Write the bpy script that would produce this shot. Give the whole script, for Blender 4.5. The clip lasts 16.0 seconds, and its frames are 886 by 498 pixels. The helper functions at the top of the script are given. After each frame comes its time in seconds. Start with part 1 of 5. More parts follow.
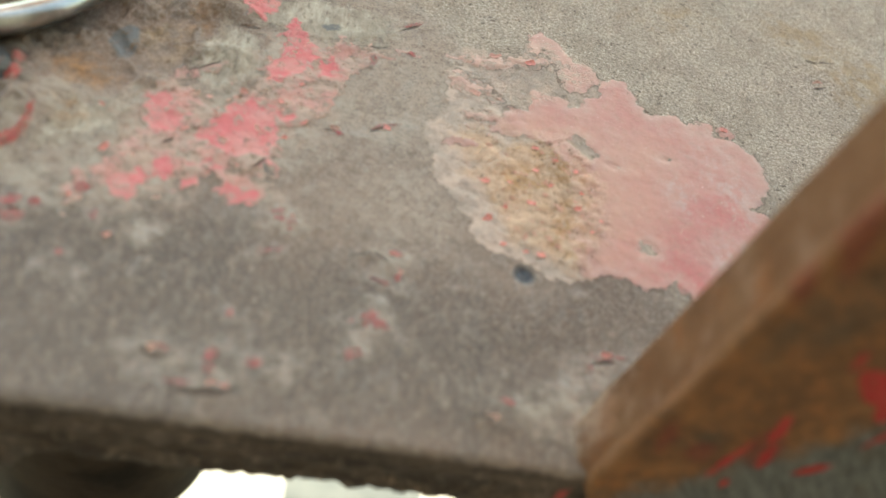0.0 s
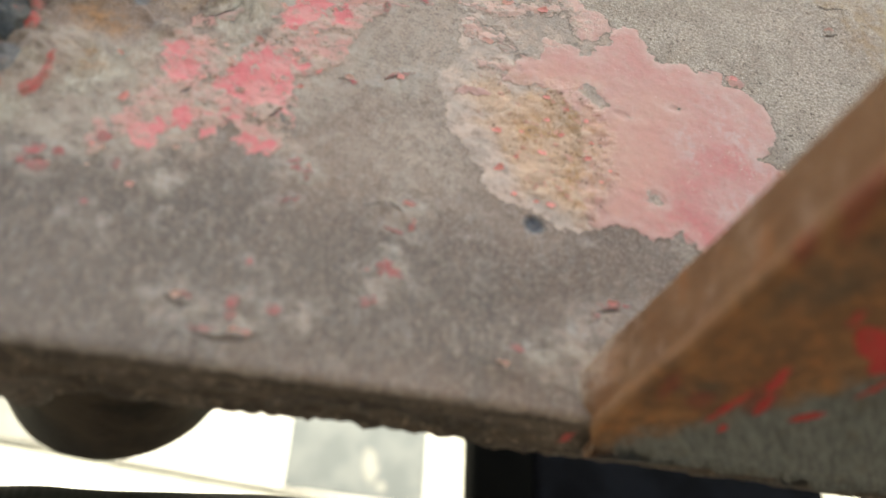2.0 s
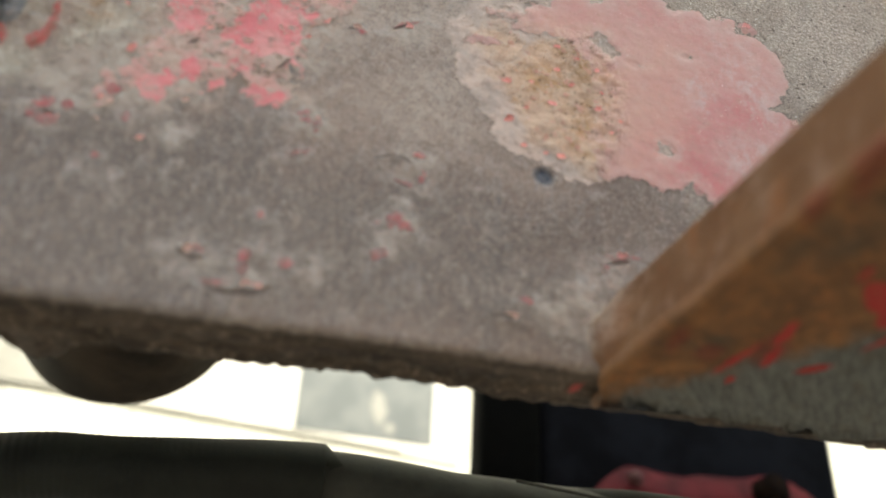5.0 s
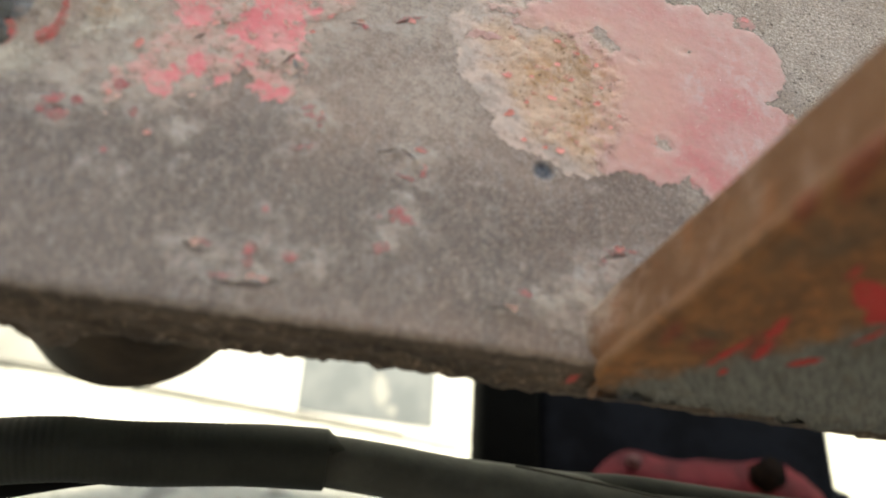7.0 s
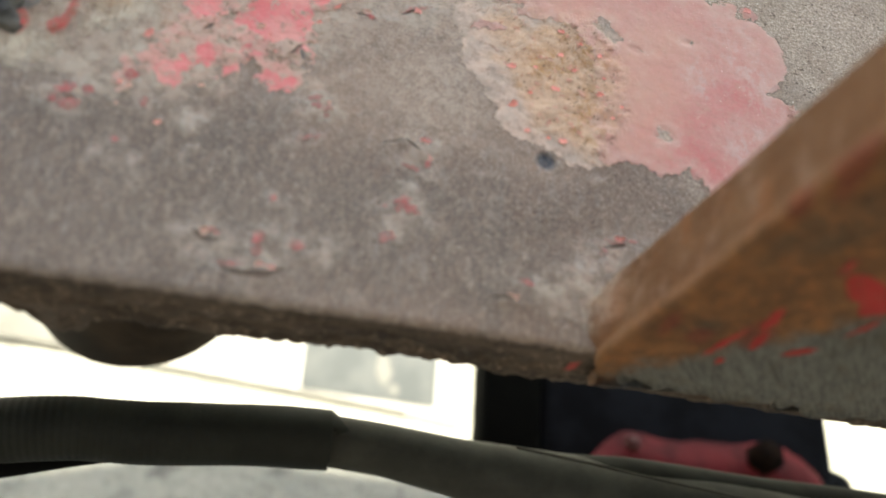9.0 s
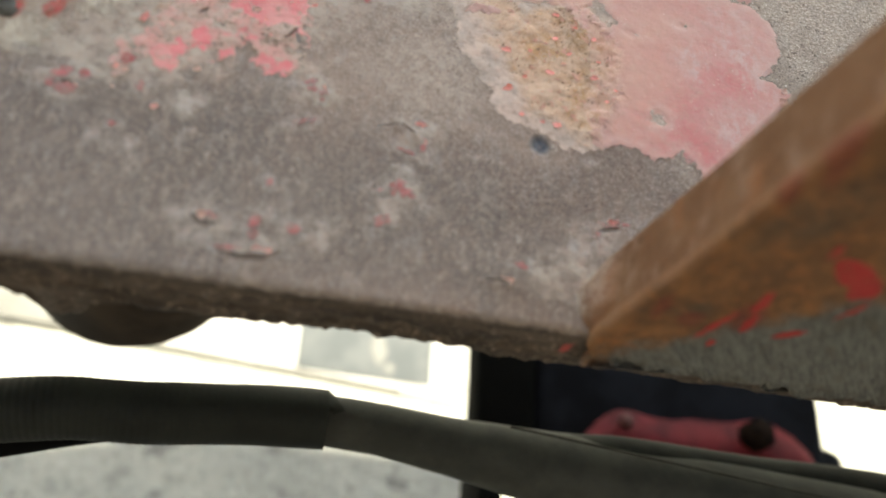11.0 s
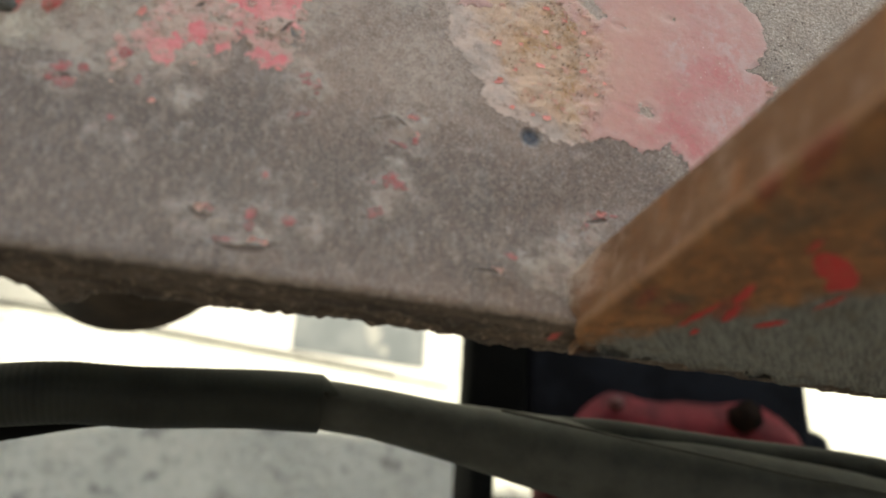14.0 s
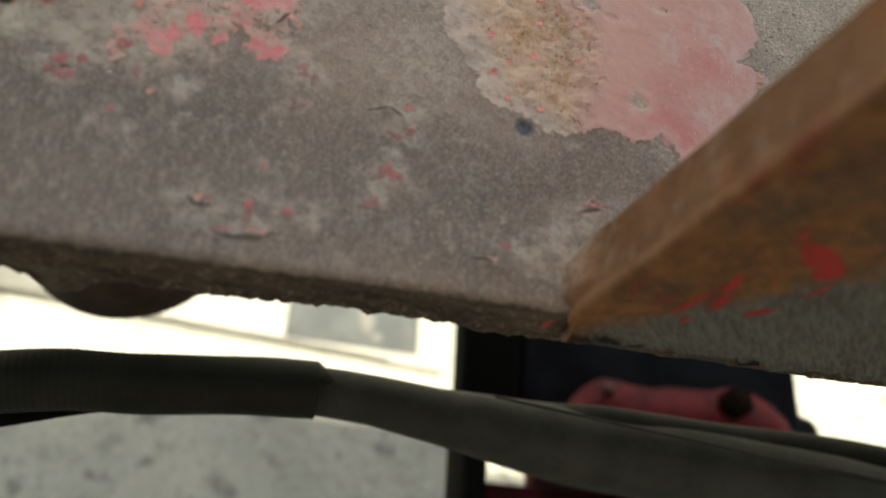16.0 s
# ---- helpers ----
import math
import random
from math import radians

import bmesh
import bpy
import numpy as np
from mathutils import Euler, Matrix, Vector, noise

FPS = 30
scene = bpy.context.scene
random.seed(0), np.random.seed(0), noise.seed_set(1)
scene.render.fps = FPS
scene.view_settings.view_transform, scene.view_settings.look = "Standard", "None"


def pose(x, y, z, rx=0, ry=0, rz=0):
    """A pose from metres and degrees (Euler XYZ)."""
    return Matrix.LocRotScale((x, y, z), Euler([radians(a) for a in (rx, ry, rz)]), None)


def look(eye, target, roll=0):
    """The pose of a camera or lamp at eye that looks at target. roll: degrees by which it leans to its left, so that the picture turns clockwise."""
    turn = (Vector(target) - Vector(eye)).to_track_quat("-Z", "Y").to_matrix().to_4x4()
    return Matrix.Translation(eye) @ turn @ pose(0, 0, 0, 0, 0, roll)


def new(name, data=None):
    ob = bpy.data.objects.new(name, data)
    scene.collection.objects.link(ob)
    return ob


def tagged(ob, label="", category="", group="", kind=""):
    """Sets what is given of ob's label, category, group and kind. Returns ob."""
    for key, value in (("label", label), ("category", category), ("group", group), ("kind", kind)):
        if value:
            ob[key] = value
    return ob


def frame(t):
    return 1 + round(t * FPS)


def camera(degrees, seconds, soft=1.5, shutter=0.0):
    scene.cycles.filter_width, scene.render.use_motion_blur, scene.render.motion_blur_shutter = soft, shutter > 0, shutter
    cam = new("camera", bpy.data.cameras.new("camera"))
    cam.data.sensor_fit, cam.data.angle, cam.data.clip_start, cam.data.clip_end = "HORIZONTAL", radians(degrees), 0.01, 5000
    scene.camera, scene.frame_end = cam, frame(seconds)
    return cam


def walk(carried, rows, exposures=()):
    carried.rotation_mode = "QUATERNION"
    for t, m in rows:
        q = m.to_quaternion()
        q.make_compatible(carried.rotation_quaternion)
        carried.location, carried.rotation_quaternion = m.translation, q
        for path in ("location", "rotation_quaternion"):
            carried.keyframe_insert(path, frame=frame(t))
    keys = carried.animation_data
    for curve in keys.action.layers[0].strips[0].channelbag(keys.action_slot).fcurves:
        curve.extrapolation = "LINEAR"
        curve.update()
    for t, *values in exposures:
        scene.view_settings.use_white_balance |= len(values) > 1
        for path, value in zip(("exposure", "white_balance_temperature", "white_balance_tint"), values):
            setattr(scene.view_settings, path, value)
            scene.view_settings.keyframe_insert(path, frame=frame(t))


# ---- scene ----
cam = camera(50.0, 16.0, soft=1.5)
# A phone held close: its small lens leaves near and far parts soft.
cam.data.dof.use_dof = True
cam.data.dof.focus_distance = 0.285
cam.data.dof.aperture_fstop = 7.6

# seconds, eye, target, roll
PATH = [
    (0, (-0.07015, -0.09154, 0.66621), (-0.02266, 0.10360, 0.44335), 20.686),
    (0.5, (-0.07190, -0.08654, 0.67013), (-0.02112, 0.09536, 0.43703), 22.824),
    (1, (-0.07460, -0.08499, 0.67139), (-0.02289, 0.09427, 0.43646), 23.493),
    (1.5, (-0.07594, -0.08980, 0.67735), (-0.02540, 0.09003, 0.44261), 23.119),
    (2, (-0.07365, -0.09143, 0.67362), (-0.02380, 0.08574, 0.43671), 22.720),
    (2.5, (-0.07408, -0.09094, 0.67092), (-0.02275, 0.08160, 0.43092), 23.138),
    (3, (-0.07527, -0.08989, 0.67426), (-0.02442, 0.08013, 0.43238), 23.279),
    (3.5, (-0.07632, -0.08877, 0.67425), (-0.02346, 0.07464, 0.42828), 24.399),
    (4, (-0.07493, -0.09005, 0.67417), (-0.02311, 0.07399, 0.42839), 24.019),
    (6.5, (-0.07529, -0.08914, 0.67986), (-0.02438, 0.06790, 0.42937), 24.705),
    (7, (-0.07594, -0.08969, 0.68106), (-0.02471, 0.06675, 0.43026), 24.840),
    (7.5, (-0.07615, -0.09005, 0.68188), (-0.02448, 0.06374, 0.42954), 25.230),
    (8, (-0.07709, -0.08984, 0.68512), (-0.02561, 0.06344, 0.43242), 25.284),
    (8.5, (-0.07729, -0.08874, 0.68542), (-0.02567, 0.06390, 0.43237), 25.532),
    (9, (-0.07743, -0.08966, 0.68605), (-0.02586, 0.06062, 0.43157), 25.923),
    (11.5, (-0.07846, -0.08975, 0.69055), (-0.02360, 0.05398, 0.43300), 27.563),
    (12, (-0.07942, -0.09036, 0.69280), (-0.02398, 0.05295, 0.43515), 27.755),
    (12.5, (-0.07982, -0.09060, 0.69322), (-0.02383, 0.05274, 0.43569), 28.090),
    (13, (-0.07991, -0.09042, 0.69436), (-0.02367, 0.05267, 0.43676), 28.230),
    (13.5, (-0.07908, -0.09060, 0.69391), (-0.02256, 0.05049, 0.43526), 28.530),
    (14, (-0.07875, -0.09005, 0.69472), (-0.02191, 0.04889, 0.43497), 28.828),
    (14.5, (-0.07900, -0.09038, 0.69570), (-0.02120, 0.04739, 0.43555), 29.388),
    (15, (-0.07933, -0.08995, 0.69671), (-0.02101, 0.04659, 0.43603), 29.709),
    (15.5, (-0.07997, -0.09210, 0.69715), (-0.02073, 0.04445, 0.43668), 29.869),
    (16, (-0.08020, -0.09111, 0.69797), (-0.02036, 0.04413, 0.43696), 30.259),
]
walk(cam, [(t, look(eye, target, roll)) for t, eye, target, roll in PATH],
     exposures=[(0.0, 2.18, 9600, -2), (1.0, 2.18, 9400, 1), (2.5, 2.12, 9100, 3), (3.0, 1.96, 9050, 3), (3.5, 1.90, 9000, 4), (4.2, 1.90, 9000, 4), (6.5, 2.10, 9000, 4), (9.0, 2.10, 9000, 4), (12.7, 2.05, 9000, 4), (13.4, 1.85, 9100, 4), (14.3, 1.77, 9100, 4), (16.0, 1.50, 9500, 3)])

# ---- light ----
SUN_ELEVATION = 55.0
world = bpy.data.worlds.new("sky")
scene.world = world
world.use_nodes = True
wt = world.node_tree
sky = wt.nodes.new("ShaderNodeTexSky")
sky.sky_type = "NISHITA"
sky.sun_disc = False
sky.sun_elevation = radians(SUN_ELEVATION)
sky.sun_rotation = 0.0
wt.links.new(sky.outputs["Color"], wt.nodes["Background"].inputs["Color"])
wt.nodes["Background"].inputs["Strength"].default_value = 0.15
sun = new("sun", bpy.data.lights.new("sun", "SUN"))
sun.data.energy = 5.0
sun.data.angle = radians(0.6)
sun.data.color = (0.97, 0.98, 1.0)
# the sun stands on the far side of the machine
sun.matrix_world = look((0, 3 * math.cos(radians(SUN_ELEVATION)), 3 * math.sin(radians(SUN_ELEVATION))), (0, 0, 0))

# ---- small helpers ----
DECK = 0.5          # height of the plate's top above the ground, metres


def mm(x, y, z):
    """Millimetres from the plate's front edge to world metres."""
    return Vector((x / 1000, y / 1000, z / 1000 + DECK))


def lin(r, g, b):
    f = lambda v: v / 12.92 if v <= 0.04045 else ((v + 0.055) / 1.055) ** 2.4
    return (f(r / 255), f(g / 255), f(b / 255), 1.0)


def thing(name, at, label, category, group="", kind=""):
    ob = new(name)
    ob.location = at
    ob.empty_display_size = 0.02
    return tagged(ob, label, category, group, kind)


def part(name, bm, material, parent, label=""):
    """Links a bmesh, given in world metres, as one mesh under a thing or part."""
    me = bpy.data.meshes.new(name)
    bm.to_mesh(me)
    bm.free()
    return part_mesh(name, me, material, parent, label)


def part_mesh(name, me, material, parent, label=""):
    for p in me.polygons:
        p.use_smooth = True
    me.materials.append(material)
    ob = new(name, me)
    if parent is not None:
        ob.parent = parent
        bpy.context.view_layer.update()
        ob.matrix_parent_inverse = parent.matrix_world.inverted()
    if label:
        ob["label"] = label
    return ob


def grid_mesh(name, pts, closed_u=False, closed_v=False):
    """A mesh from an array of shape (u, v, 3) in metres."""
    nu, nv = pts.shape[:2]
    idx = np.arange(nu * nv).reshape(nu, nv)
    if closed_u:
        idx = np.concatenate([idx, idx[:1]], 0)
    if closed_v:
        idx = np.concatenate([idx, idx[:, :1]], 1)
    quads = np.stack([idx[:-1, :-1], idx[1:, :-1], idx[1:, 1:], idx[:-1, 1:]], -1).reshape(-1, 4)
    me = bpy.data.meshes.new(name)
    me.from_pydata(pts.reshape(-1, 3).tolist(), [], quads.tolist())
    me.validate()
    return me


def lattice(ix, iy, seed):
    n = (ix * 374761393 + iy * 668265263 + seed * 1442695041) & 0xFFFFFFFF
    n = ((n ^ (n >> 13)) * 1274126177) & 0xFFFFFFFF
    return ((n ^ (n >> 16)) & 0xFFFF) / 65535.0


def vnoise(x, y, seed):
    """Smooth value noise in -1..1 over arrays."""
    ix, iy = np.floor(x).astype(np.int64), np.floor(y).astype(np.int64)
    fx, fy = x - ix, y - iy
    fx, fy = fx * fx * (3 - 2 * fx), fy * fy * (3 - 2 * fy)
    a, b = lattice(ix, iy, seed), lattice(ix + 1, iy, seed)
    c, d = lattice(ix, iy + 1, seed), lattice(ix + 1, iy + 1, seed)
    return 2 * (a * (1 - fx) * (1 - fy) + b * fx * (1 - fy) + c * (1 - fx) * fy + d * fx * fy) - 1


def fbm(x, y, seed, octaves=4):
    total, amp = 0.0, 1.0
    for k in range(octaves):
        total = total + amp * vnoise(x * 2 ** k, y * 2 ** k, seed + k)
        amp *= 0.5
    return total / 1.9


def step01(v, lo, hi):
    t = np.clip((v - lo) / (hi - lo), 0, 1)
    return t * t * (3 - 2 * t)


def bm_box(lo, hi, bevel=0.0, segments=2):
    bm = bmesh.new()
    bmesh.ops.create_cube(bm, size=1)
    for v in bm.verts:
        v.co = Vector([lo[i] + (v.co[i] + 0.5) * (hi[i] - lo[i]) for i in range(3)])
    if bevel:
        bmesh.ops.bevel(bm, geom=bm.edges[:], offset=bevel, segments=segments, profile=0.5, affect="EDGES")
    return bm


def tube(points, radii, sides=28):
    """Rings round a smooth line of points; returns an array for grid_mesh."""
    pts = np.array(points, float)
    tang = np.gradient(pts, axis=0)
    tang /= np.linalg.norm(tang, axis=1)[:, None]
    up = np.array([0.0, 0.0, 1.0])
    side = np.cross(tang, up)
    side /= np.linalg.norm(side, axis=1)[:, None]
    above = np.cross(side, tang)
    a = np.linspace(0, 2 * np.pi, sides, endpoint=False)
    r = np.asarray(radii, float)
    r = r[:, None] if r.ndim == 1 else r
    return pts[:, None] + (r * np.cos(a))[..., None] * side[:, None] + (r * np.sin(a))[..., None] * above[:, None]


def spline(keys, n):
    """A smooth line through a few key points."""
    k = np.array(keys, float)
    k = np.concatenate([[2 * k[0] - k[1]], k, [2 * k[-1] - k[-2]]])
    out = []
    for i in range(1, len(k) - 2):
        t = np.linspace(0, 1, n, endpoint=False)[:, None]
        p0, p1, p2, p3 = k[i - 1], k[i], k[i + 1], k[i + 2]
        out.append(0.5 * (2 * p1 + (p2 - p0) * t + (2 * p0 - 5 * p1 + 4 * p2 - p3) * t ** 2 + (3 * p1 - p0 - 3 * p2 + p3) * t ** 3))
    return np.concatenate(out + [k[-2:-1]])


# ---- materials ----
class Nodes:
    """A short way to write node materials; lengths in millimetres."""

    def __init__(self, name):
        self.m = bpy.data.materials.new(name)
        self.m.use_nodes = True
        self.t = self.m.node_tree
        self.shader = self.t.nodes["Principled BSDF"]
        tc = self.t.nodes.new("ShaderNodeTexCoord")
        self.p = self.vec("SCALE", tc.outputs["Object"], scale=1000.0)

    def put(self, socket, v):
        if isinstance(v, bpy.types.NodeSocket):
            self.t.links.new(v, socket)
        elif v is not None:
            socket.default_value = v

    def vec(self, op, a, b=None, scale=None):
        n = self.t.nodes.new("ShaderNodeVectorMath")
        n.operation = op
        self.put(n.inputs[0], a)
        self.put(n.inputs[1], b)
        self.put(n.inputs[3], scale)
        return n.outputs["Value" if op in ("LENGTH", "DOT_PRODUCT") else "Vector"]

    def math(self, op, a, b=None, clamp=False):
        n = self.t.nodes.new("ShaderNodeMath")
        n.operation, n.use_clamp = op, clamp
        self.put(n.inputs[0], a)
        self.put(n.inputs[1], b)
        return n.outputs[0]

    def noise(self, size, detail=4.0, rough=0.55, vec=None, color=False, stretch=None):
        """Noise with features of about size millimetres."""
        v = self.p if vec is None else vec
        if stretch:
            v = self.vec("MULTIPLY", v, stretch)
        n = self.t.nodes.new("ShaderNodeTexNoise")
        self.put(n.inputs["Vector"], v)
        n.inputs["Scale"].default_value = 1.0 / size
        n.inputs["Detail"].default_value, n.inputs["Roughness"].default_value = detail, rough
        return n.outputs["Color" if color else "Fac"]

    def cells(self, size, vec=None, out="Distance", feature="F1"):
        n = self.t.nodes.new("ShaderNodeTexVoronoi")
        n.feature = feature
        self.put(n.inputs["Vector"], self.p if vec is None else vec)
        n.inputs["Scale"].default_value = 1.0 / size
        return n.outputs[out]

    def ramp(self, v, lo, hi, to0=0.0, to1=1.0):
        n = self.t.nodes.new("ShaderNodeMapRange")
        n.interpolation_type = "SMOOTHSTEP"
        self.put(n.inputs["Value"], v)
        for k, x in zip(("From Min", "From Max", "To Min", "To Max"), (lo, hi, to0, to1)):
            n.inputs[k].default_value = x
        return n.outputs["Result"]

    def mix(self, fac, a, b):
        n = self.t.nodes.new("ShaderNodeMix")
        n.data_type = "RGBA"
        self.put(n.inputs["Factor"], fac)
        self.put(n.inputs[6], a)
        self.put(n.inputs[7], b)
        return n.outputs[2]

    def warp(self, size, amount, vec=None):
        v = self.p if vec is None else vec
        c = self.vec("SUBTRACT", self.noise(size, 3, 0.6, v, True), (0.5, 0.5, 0.5))
        return self.vec("ADD", v, self.vec("SCALE", c, scale=amount))

    def blobs(self, rows, vec, plane="xy"):
        """How far a point lies inside the union of ellipses (x, y, rx, ry, degrees): 1 in the middle, 0 on the rim."""
        best = None
        for x, y, rx, ry, turn in rows:
            n = self.t.nodes.new("ShaderNodeMapping")
            n.vector_type = "TEXTURE"
            self.put(n.inputs["Vector"], vec)
            if plane == "xy":
                n.inputs["Location"].default_value = (x, y, DECK * 1000)
                n.inputs["Rotation"].default_value = (0, 0, radians(turn))
                n.inputs["Scale"].default_value = (rx, ry, 1000000.0)
            else:
                n.inputs["Location"].default_value = (x, 0, y + DECK * 1000)
                n.inputs["Rotation"].default_value = (0, radians(-turn), 0)
                n.inputs["Scale"].default_value = (rx, 1000000.0, ry)
            d = self.math("SUBTRACT", 1.0, self.vec("LENGTH", n.outputs["Vector"]))
            d = self.math("MULTIPLY", d, min(rx, ry))
            best = d if best is None else self.math("MAXIMUM", best, d)
        return best

    def layer(self, name):
        """A number kept with the mesh at each of its points."""
        n = self.t.nodes.new("ShaderNodeAttribute")
        n.attribute_name = name
        return n.outputs["Fac"]

    def axis(self, n, vec=None):
        s = self.t.nodes.new("ShaderNodeSeparateXYZ")
        self.put(s.inputs[0], self.p if vec is None else vec)
        return s.outputs[n]

    def random(self):
        return self.t.nodes.new("ShaderNodeObjectInfo").outputs["Random"]

    def finish(self, color, rough=0.8, height=None, depth=1.0, metal=0.0, spec=0.3):
        """height in millimetres times depth."""
        s = self.shader
        self.put(s.inputs["Base Color"], color)
        self.put(s.inputs["Roughness"], rough)
        self.put(s.inputs["Metallic"], metal)
        self.put(s.inputs["Specular IOR Level"], spec)
        if height is not None:
            b = self.t.nodes.new("ShaderNodeBump")
            b.inputs["Strength"].default_value = 1.0
            b.inputs["Distance"].default_value = depth / 1000.0
            self.put(b.inputs["Height"], height)
            self.put(s.inputs["Normal"], b.outputs["Normal"])
        return self.m


def plate_material():
    """Weathered steel with rust crust and the remains of red paint. Where each coat lies comes with the plate's mesh,
    as millimetres inside its rim; the fine tearing is added here."""
    n = Nodes("weathered_steel")
    x, y, z = n.axis("X"), n.axis("Y"), n.axis("Z")
    fine = n.math("SUBTRACT", n.noise(1.3, 4, 0.7), 0.5)
    mid = n.math("SUBTRACT", n.noise(4.5, 4, 0.65), 0.5)
    tiny = n.math("SUBTRACT", n.noise(0.6, 3, 0.7), 0.5)

    def torn(name, tear_fine=1.5, tear_mid=3.0):
        v = n.math("ADD", n.layer(name), n.math("MULTIPLY", fine, tear_fine))
        v = n.math("ADD", v, n.math("MULTIPLY", tiny, tear_fine * 0.6))
        return n.math("ADD", v, n.math("MULTIPLY", mid, tear_mid))

    scallop = n.math("SUBTRACT", n.cells(2.8, n.warp(2.2, 2.0)), 0.42)

    def scalloped(name, tear_fine, tear_mid, depth):
        """A rim broken in small round bites."""
        return n.math("ADD", torn(name, tear_fine, tear_mid), n.math("MULTIPLY", scallop, depth))

    def coat(name, lo, hi, tear_fine=1.5, tear_mid=3.0):
        return n.ramp(torn(name, tear_fine, tear_mid), lo, hi)

    def rim_crack_shade(v):
        """A broken dark line along the outside of a coat's rim: crack and step shadow, put into colour."""
        line = n.math("SUBTRACT", n.ramp(v, -1.0, -0.35), n.ramp(v, -0.2, 0.15))
        return n.math("MULTIPLY", line, n.ramp(n.noise(7, 3, 0.6), 0.42, 0.58))

    # bare, dull steel: brown-grey, with bluer and paler clouds
    c = n.mix(n.ramp(n.noise(26, 5, 0.6), 0.35, 0.65), lin(115, 99, 89), lin(132, 115, 103))
    c = n.mix(n.ramp(n.noise(9, 5, 0.65), 0.52, 0.72, 0, 0.55), c, lin(152, 138, 126))
    c = n.mix(n.ramp(n.noise(14, 4, 0.6, stretch=(1, 0.35, 1)), 0.5, 0.75, 0, 0.55), c, lin(104, 99, 94))
    # a broad darker tone towards the plate's front and left
    c = n.mix(n.math("MULTIPLY", coat("front_tone", -10, 18, 6, 26), 0.72), c, n.mix(n.noise(8), lin(75, 71, 68), lin(96, 90, 84)))
    c = n.mix(n.ramp(n.noise(7, 4, 0.65, n.vec("ADD", n.p, (31.0, 77.0, 0.0)), stretch=(1, 0.7, 1)), 0.55, 0.7, 0, 0.5), c, lin(142, 133, 124))
    c = n.mix(n.ramp(n.noise(4, 5, 0.7, stretch=(1.2, 0.5, 1)), 0.53, 0.68, 0, 0.4), c, lin(156, 141, 128))
    c = n.mix(n.ramp(n.noise(6, 5, 0.7, n.vec("ADD", n.p, (400.0, 90.0, 0.0))), 0.54, 0.7, 0, 0.38), c, lin(98, 87, 80))
    c = n.mix(n.ramp(n.noise(1.8, 4, 0.75), 0.5, 0.7, 0, 0.32), c, lin(94, 81, 73))
    c = n.mix(n.ramp(n.noise(2.2, 4, 0.7, stretch=(1.5, 0.6, 1)), 0.5, 0.7, 0, 0.3), c, lin(150, 136, 124))
    c = n.mix(n.ramp(n.noise(0.8, 3, 0.7), 0.52, 0.75, 0, 0.5), c, lin(166, 152, 138))
    streak = n.math("MULTIPLY", n.ramp(n.noise(1.8, 4, 0.7, stretch=(1.0, 0.28, 1)), 0.48, 0.7), n.ramp(n.noise(24, 3), 0.38, 0.62, 0.05, 0.4))
    c = n.mix(streak, c, lin(146, 141, 138))
    upper = n.math("MULTIPLY", coat("upper", -8, 16, 6, 26), n.ramp(n.noise(2.6, 5, 0.75), 0.32, 0.62, 0.12, 0.62))
    c = n.mix(upper, c, lin(172, 158, 144))
    # small chalky scabs and rubbed streaks
    scab = n.math("MULTIPLY", n.ramp(n.noise(3.0, 5, 0.72, n.vec("ADD", n.p, (210.0, 44.0, 0.0))), 0.58, 0.66), n.ramp(n.noise(20, 3, 0.6, n.vec("ADD", n.p, (9.0, 310.0, 0.0))), 0.42, 0.6, 0.1, 0.6))
    c = n.mix(scab, c, lin(162, 152, 142))
    pit = n.ramp(n.noise(2.4, 4, 0.7, n.vec("ADD", n.p, (120.0, 240.0, 0.0))), 0.64, 0.7, 0, 0.55)
    c = n.mix(pit, c, lin(92, 78, 70))
    # the sandy, pitted zone farther in
    sand = coat("sand", -4, 10, 8, 22)
    grit = n.math("ADD", n.math("MULTIPLY", n.cells(0.8, n.warp(1.4, 2.6)), 0.25), n.math("MULTIPLY", n.noise(1.1, 4, 0.75), 1.0))
    grains = n.noise(1.0, 3, 0.65)
    sc = n.mix(n.ramp(grains, 0.4, 0.6), lin(155, 142, 129), lin(195, 181, 166))
    sc = n.mix(n.ramp(n.noise(12, 4, 0.6), 0.4, 0.65, 0, 0.5), sc, lin(148, 133, 119))
    sc = n.mix(n.ramp(n.noise(0.75, 1, 0.5), 0.66, 0.72), sc, lin(216, 206, 190))
    sc = n.mix(n.ramp(n.noise(1.6, 3, 0.65), 0.32, 0.4, 0.85, 0), sc, lin(90, 77, 68))
    c = n.mix(sand, c, sc)
    dark_grit = coat("grit", -2, 9, 4, 14)
    c = n.mix(n.math("MULTIPLY", dark_grit, n.ramp(grains, 0.36, 0.6, 0, 0.42)), c, lin(94, 80, 73))
    speckle = n.noise(1.5, 3, 0.7, n.vec("ADD", n.p, (55.0, 20.0, 0.0)))
    c = n.mix(n.math("MULTIPLY", dark_grit, n.ramp(speckle, 0.55, 0.66, 0, 0.4)), c, lin(168, 152, 140))
    c = n.mix(n.math("MULTIPLY", dark_grit, n.ramp(speckle, 0.34, 0.44, 0.4, 0)), c, lin(84, 72, 65))
    # fine light and dark flecks everywhere
    fleck = n.noise(1.1, 3, 0.7, n.vec("ADD", n.p, (5.0, 220.0, 0.0)))
    c = n.mix(n.ramp(fleck, 0.6, 0.7, 0, 0.38), c, lin(172, 158, 146))
    c = n.mix(n.ramp(fleck, 0.3, 0.4, 0.38, 0), c, lin(84, 72, 65))
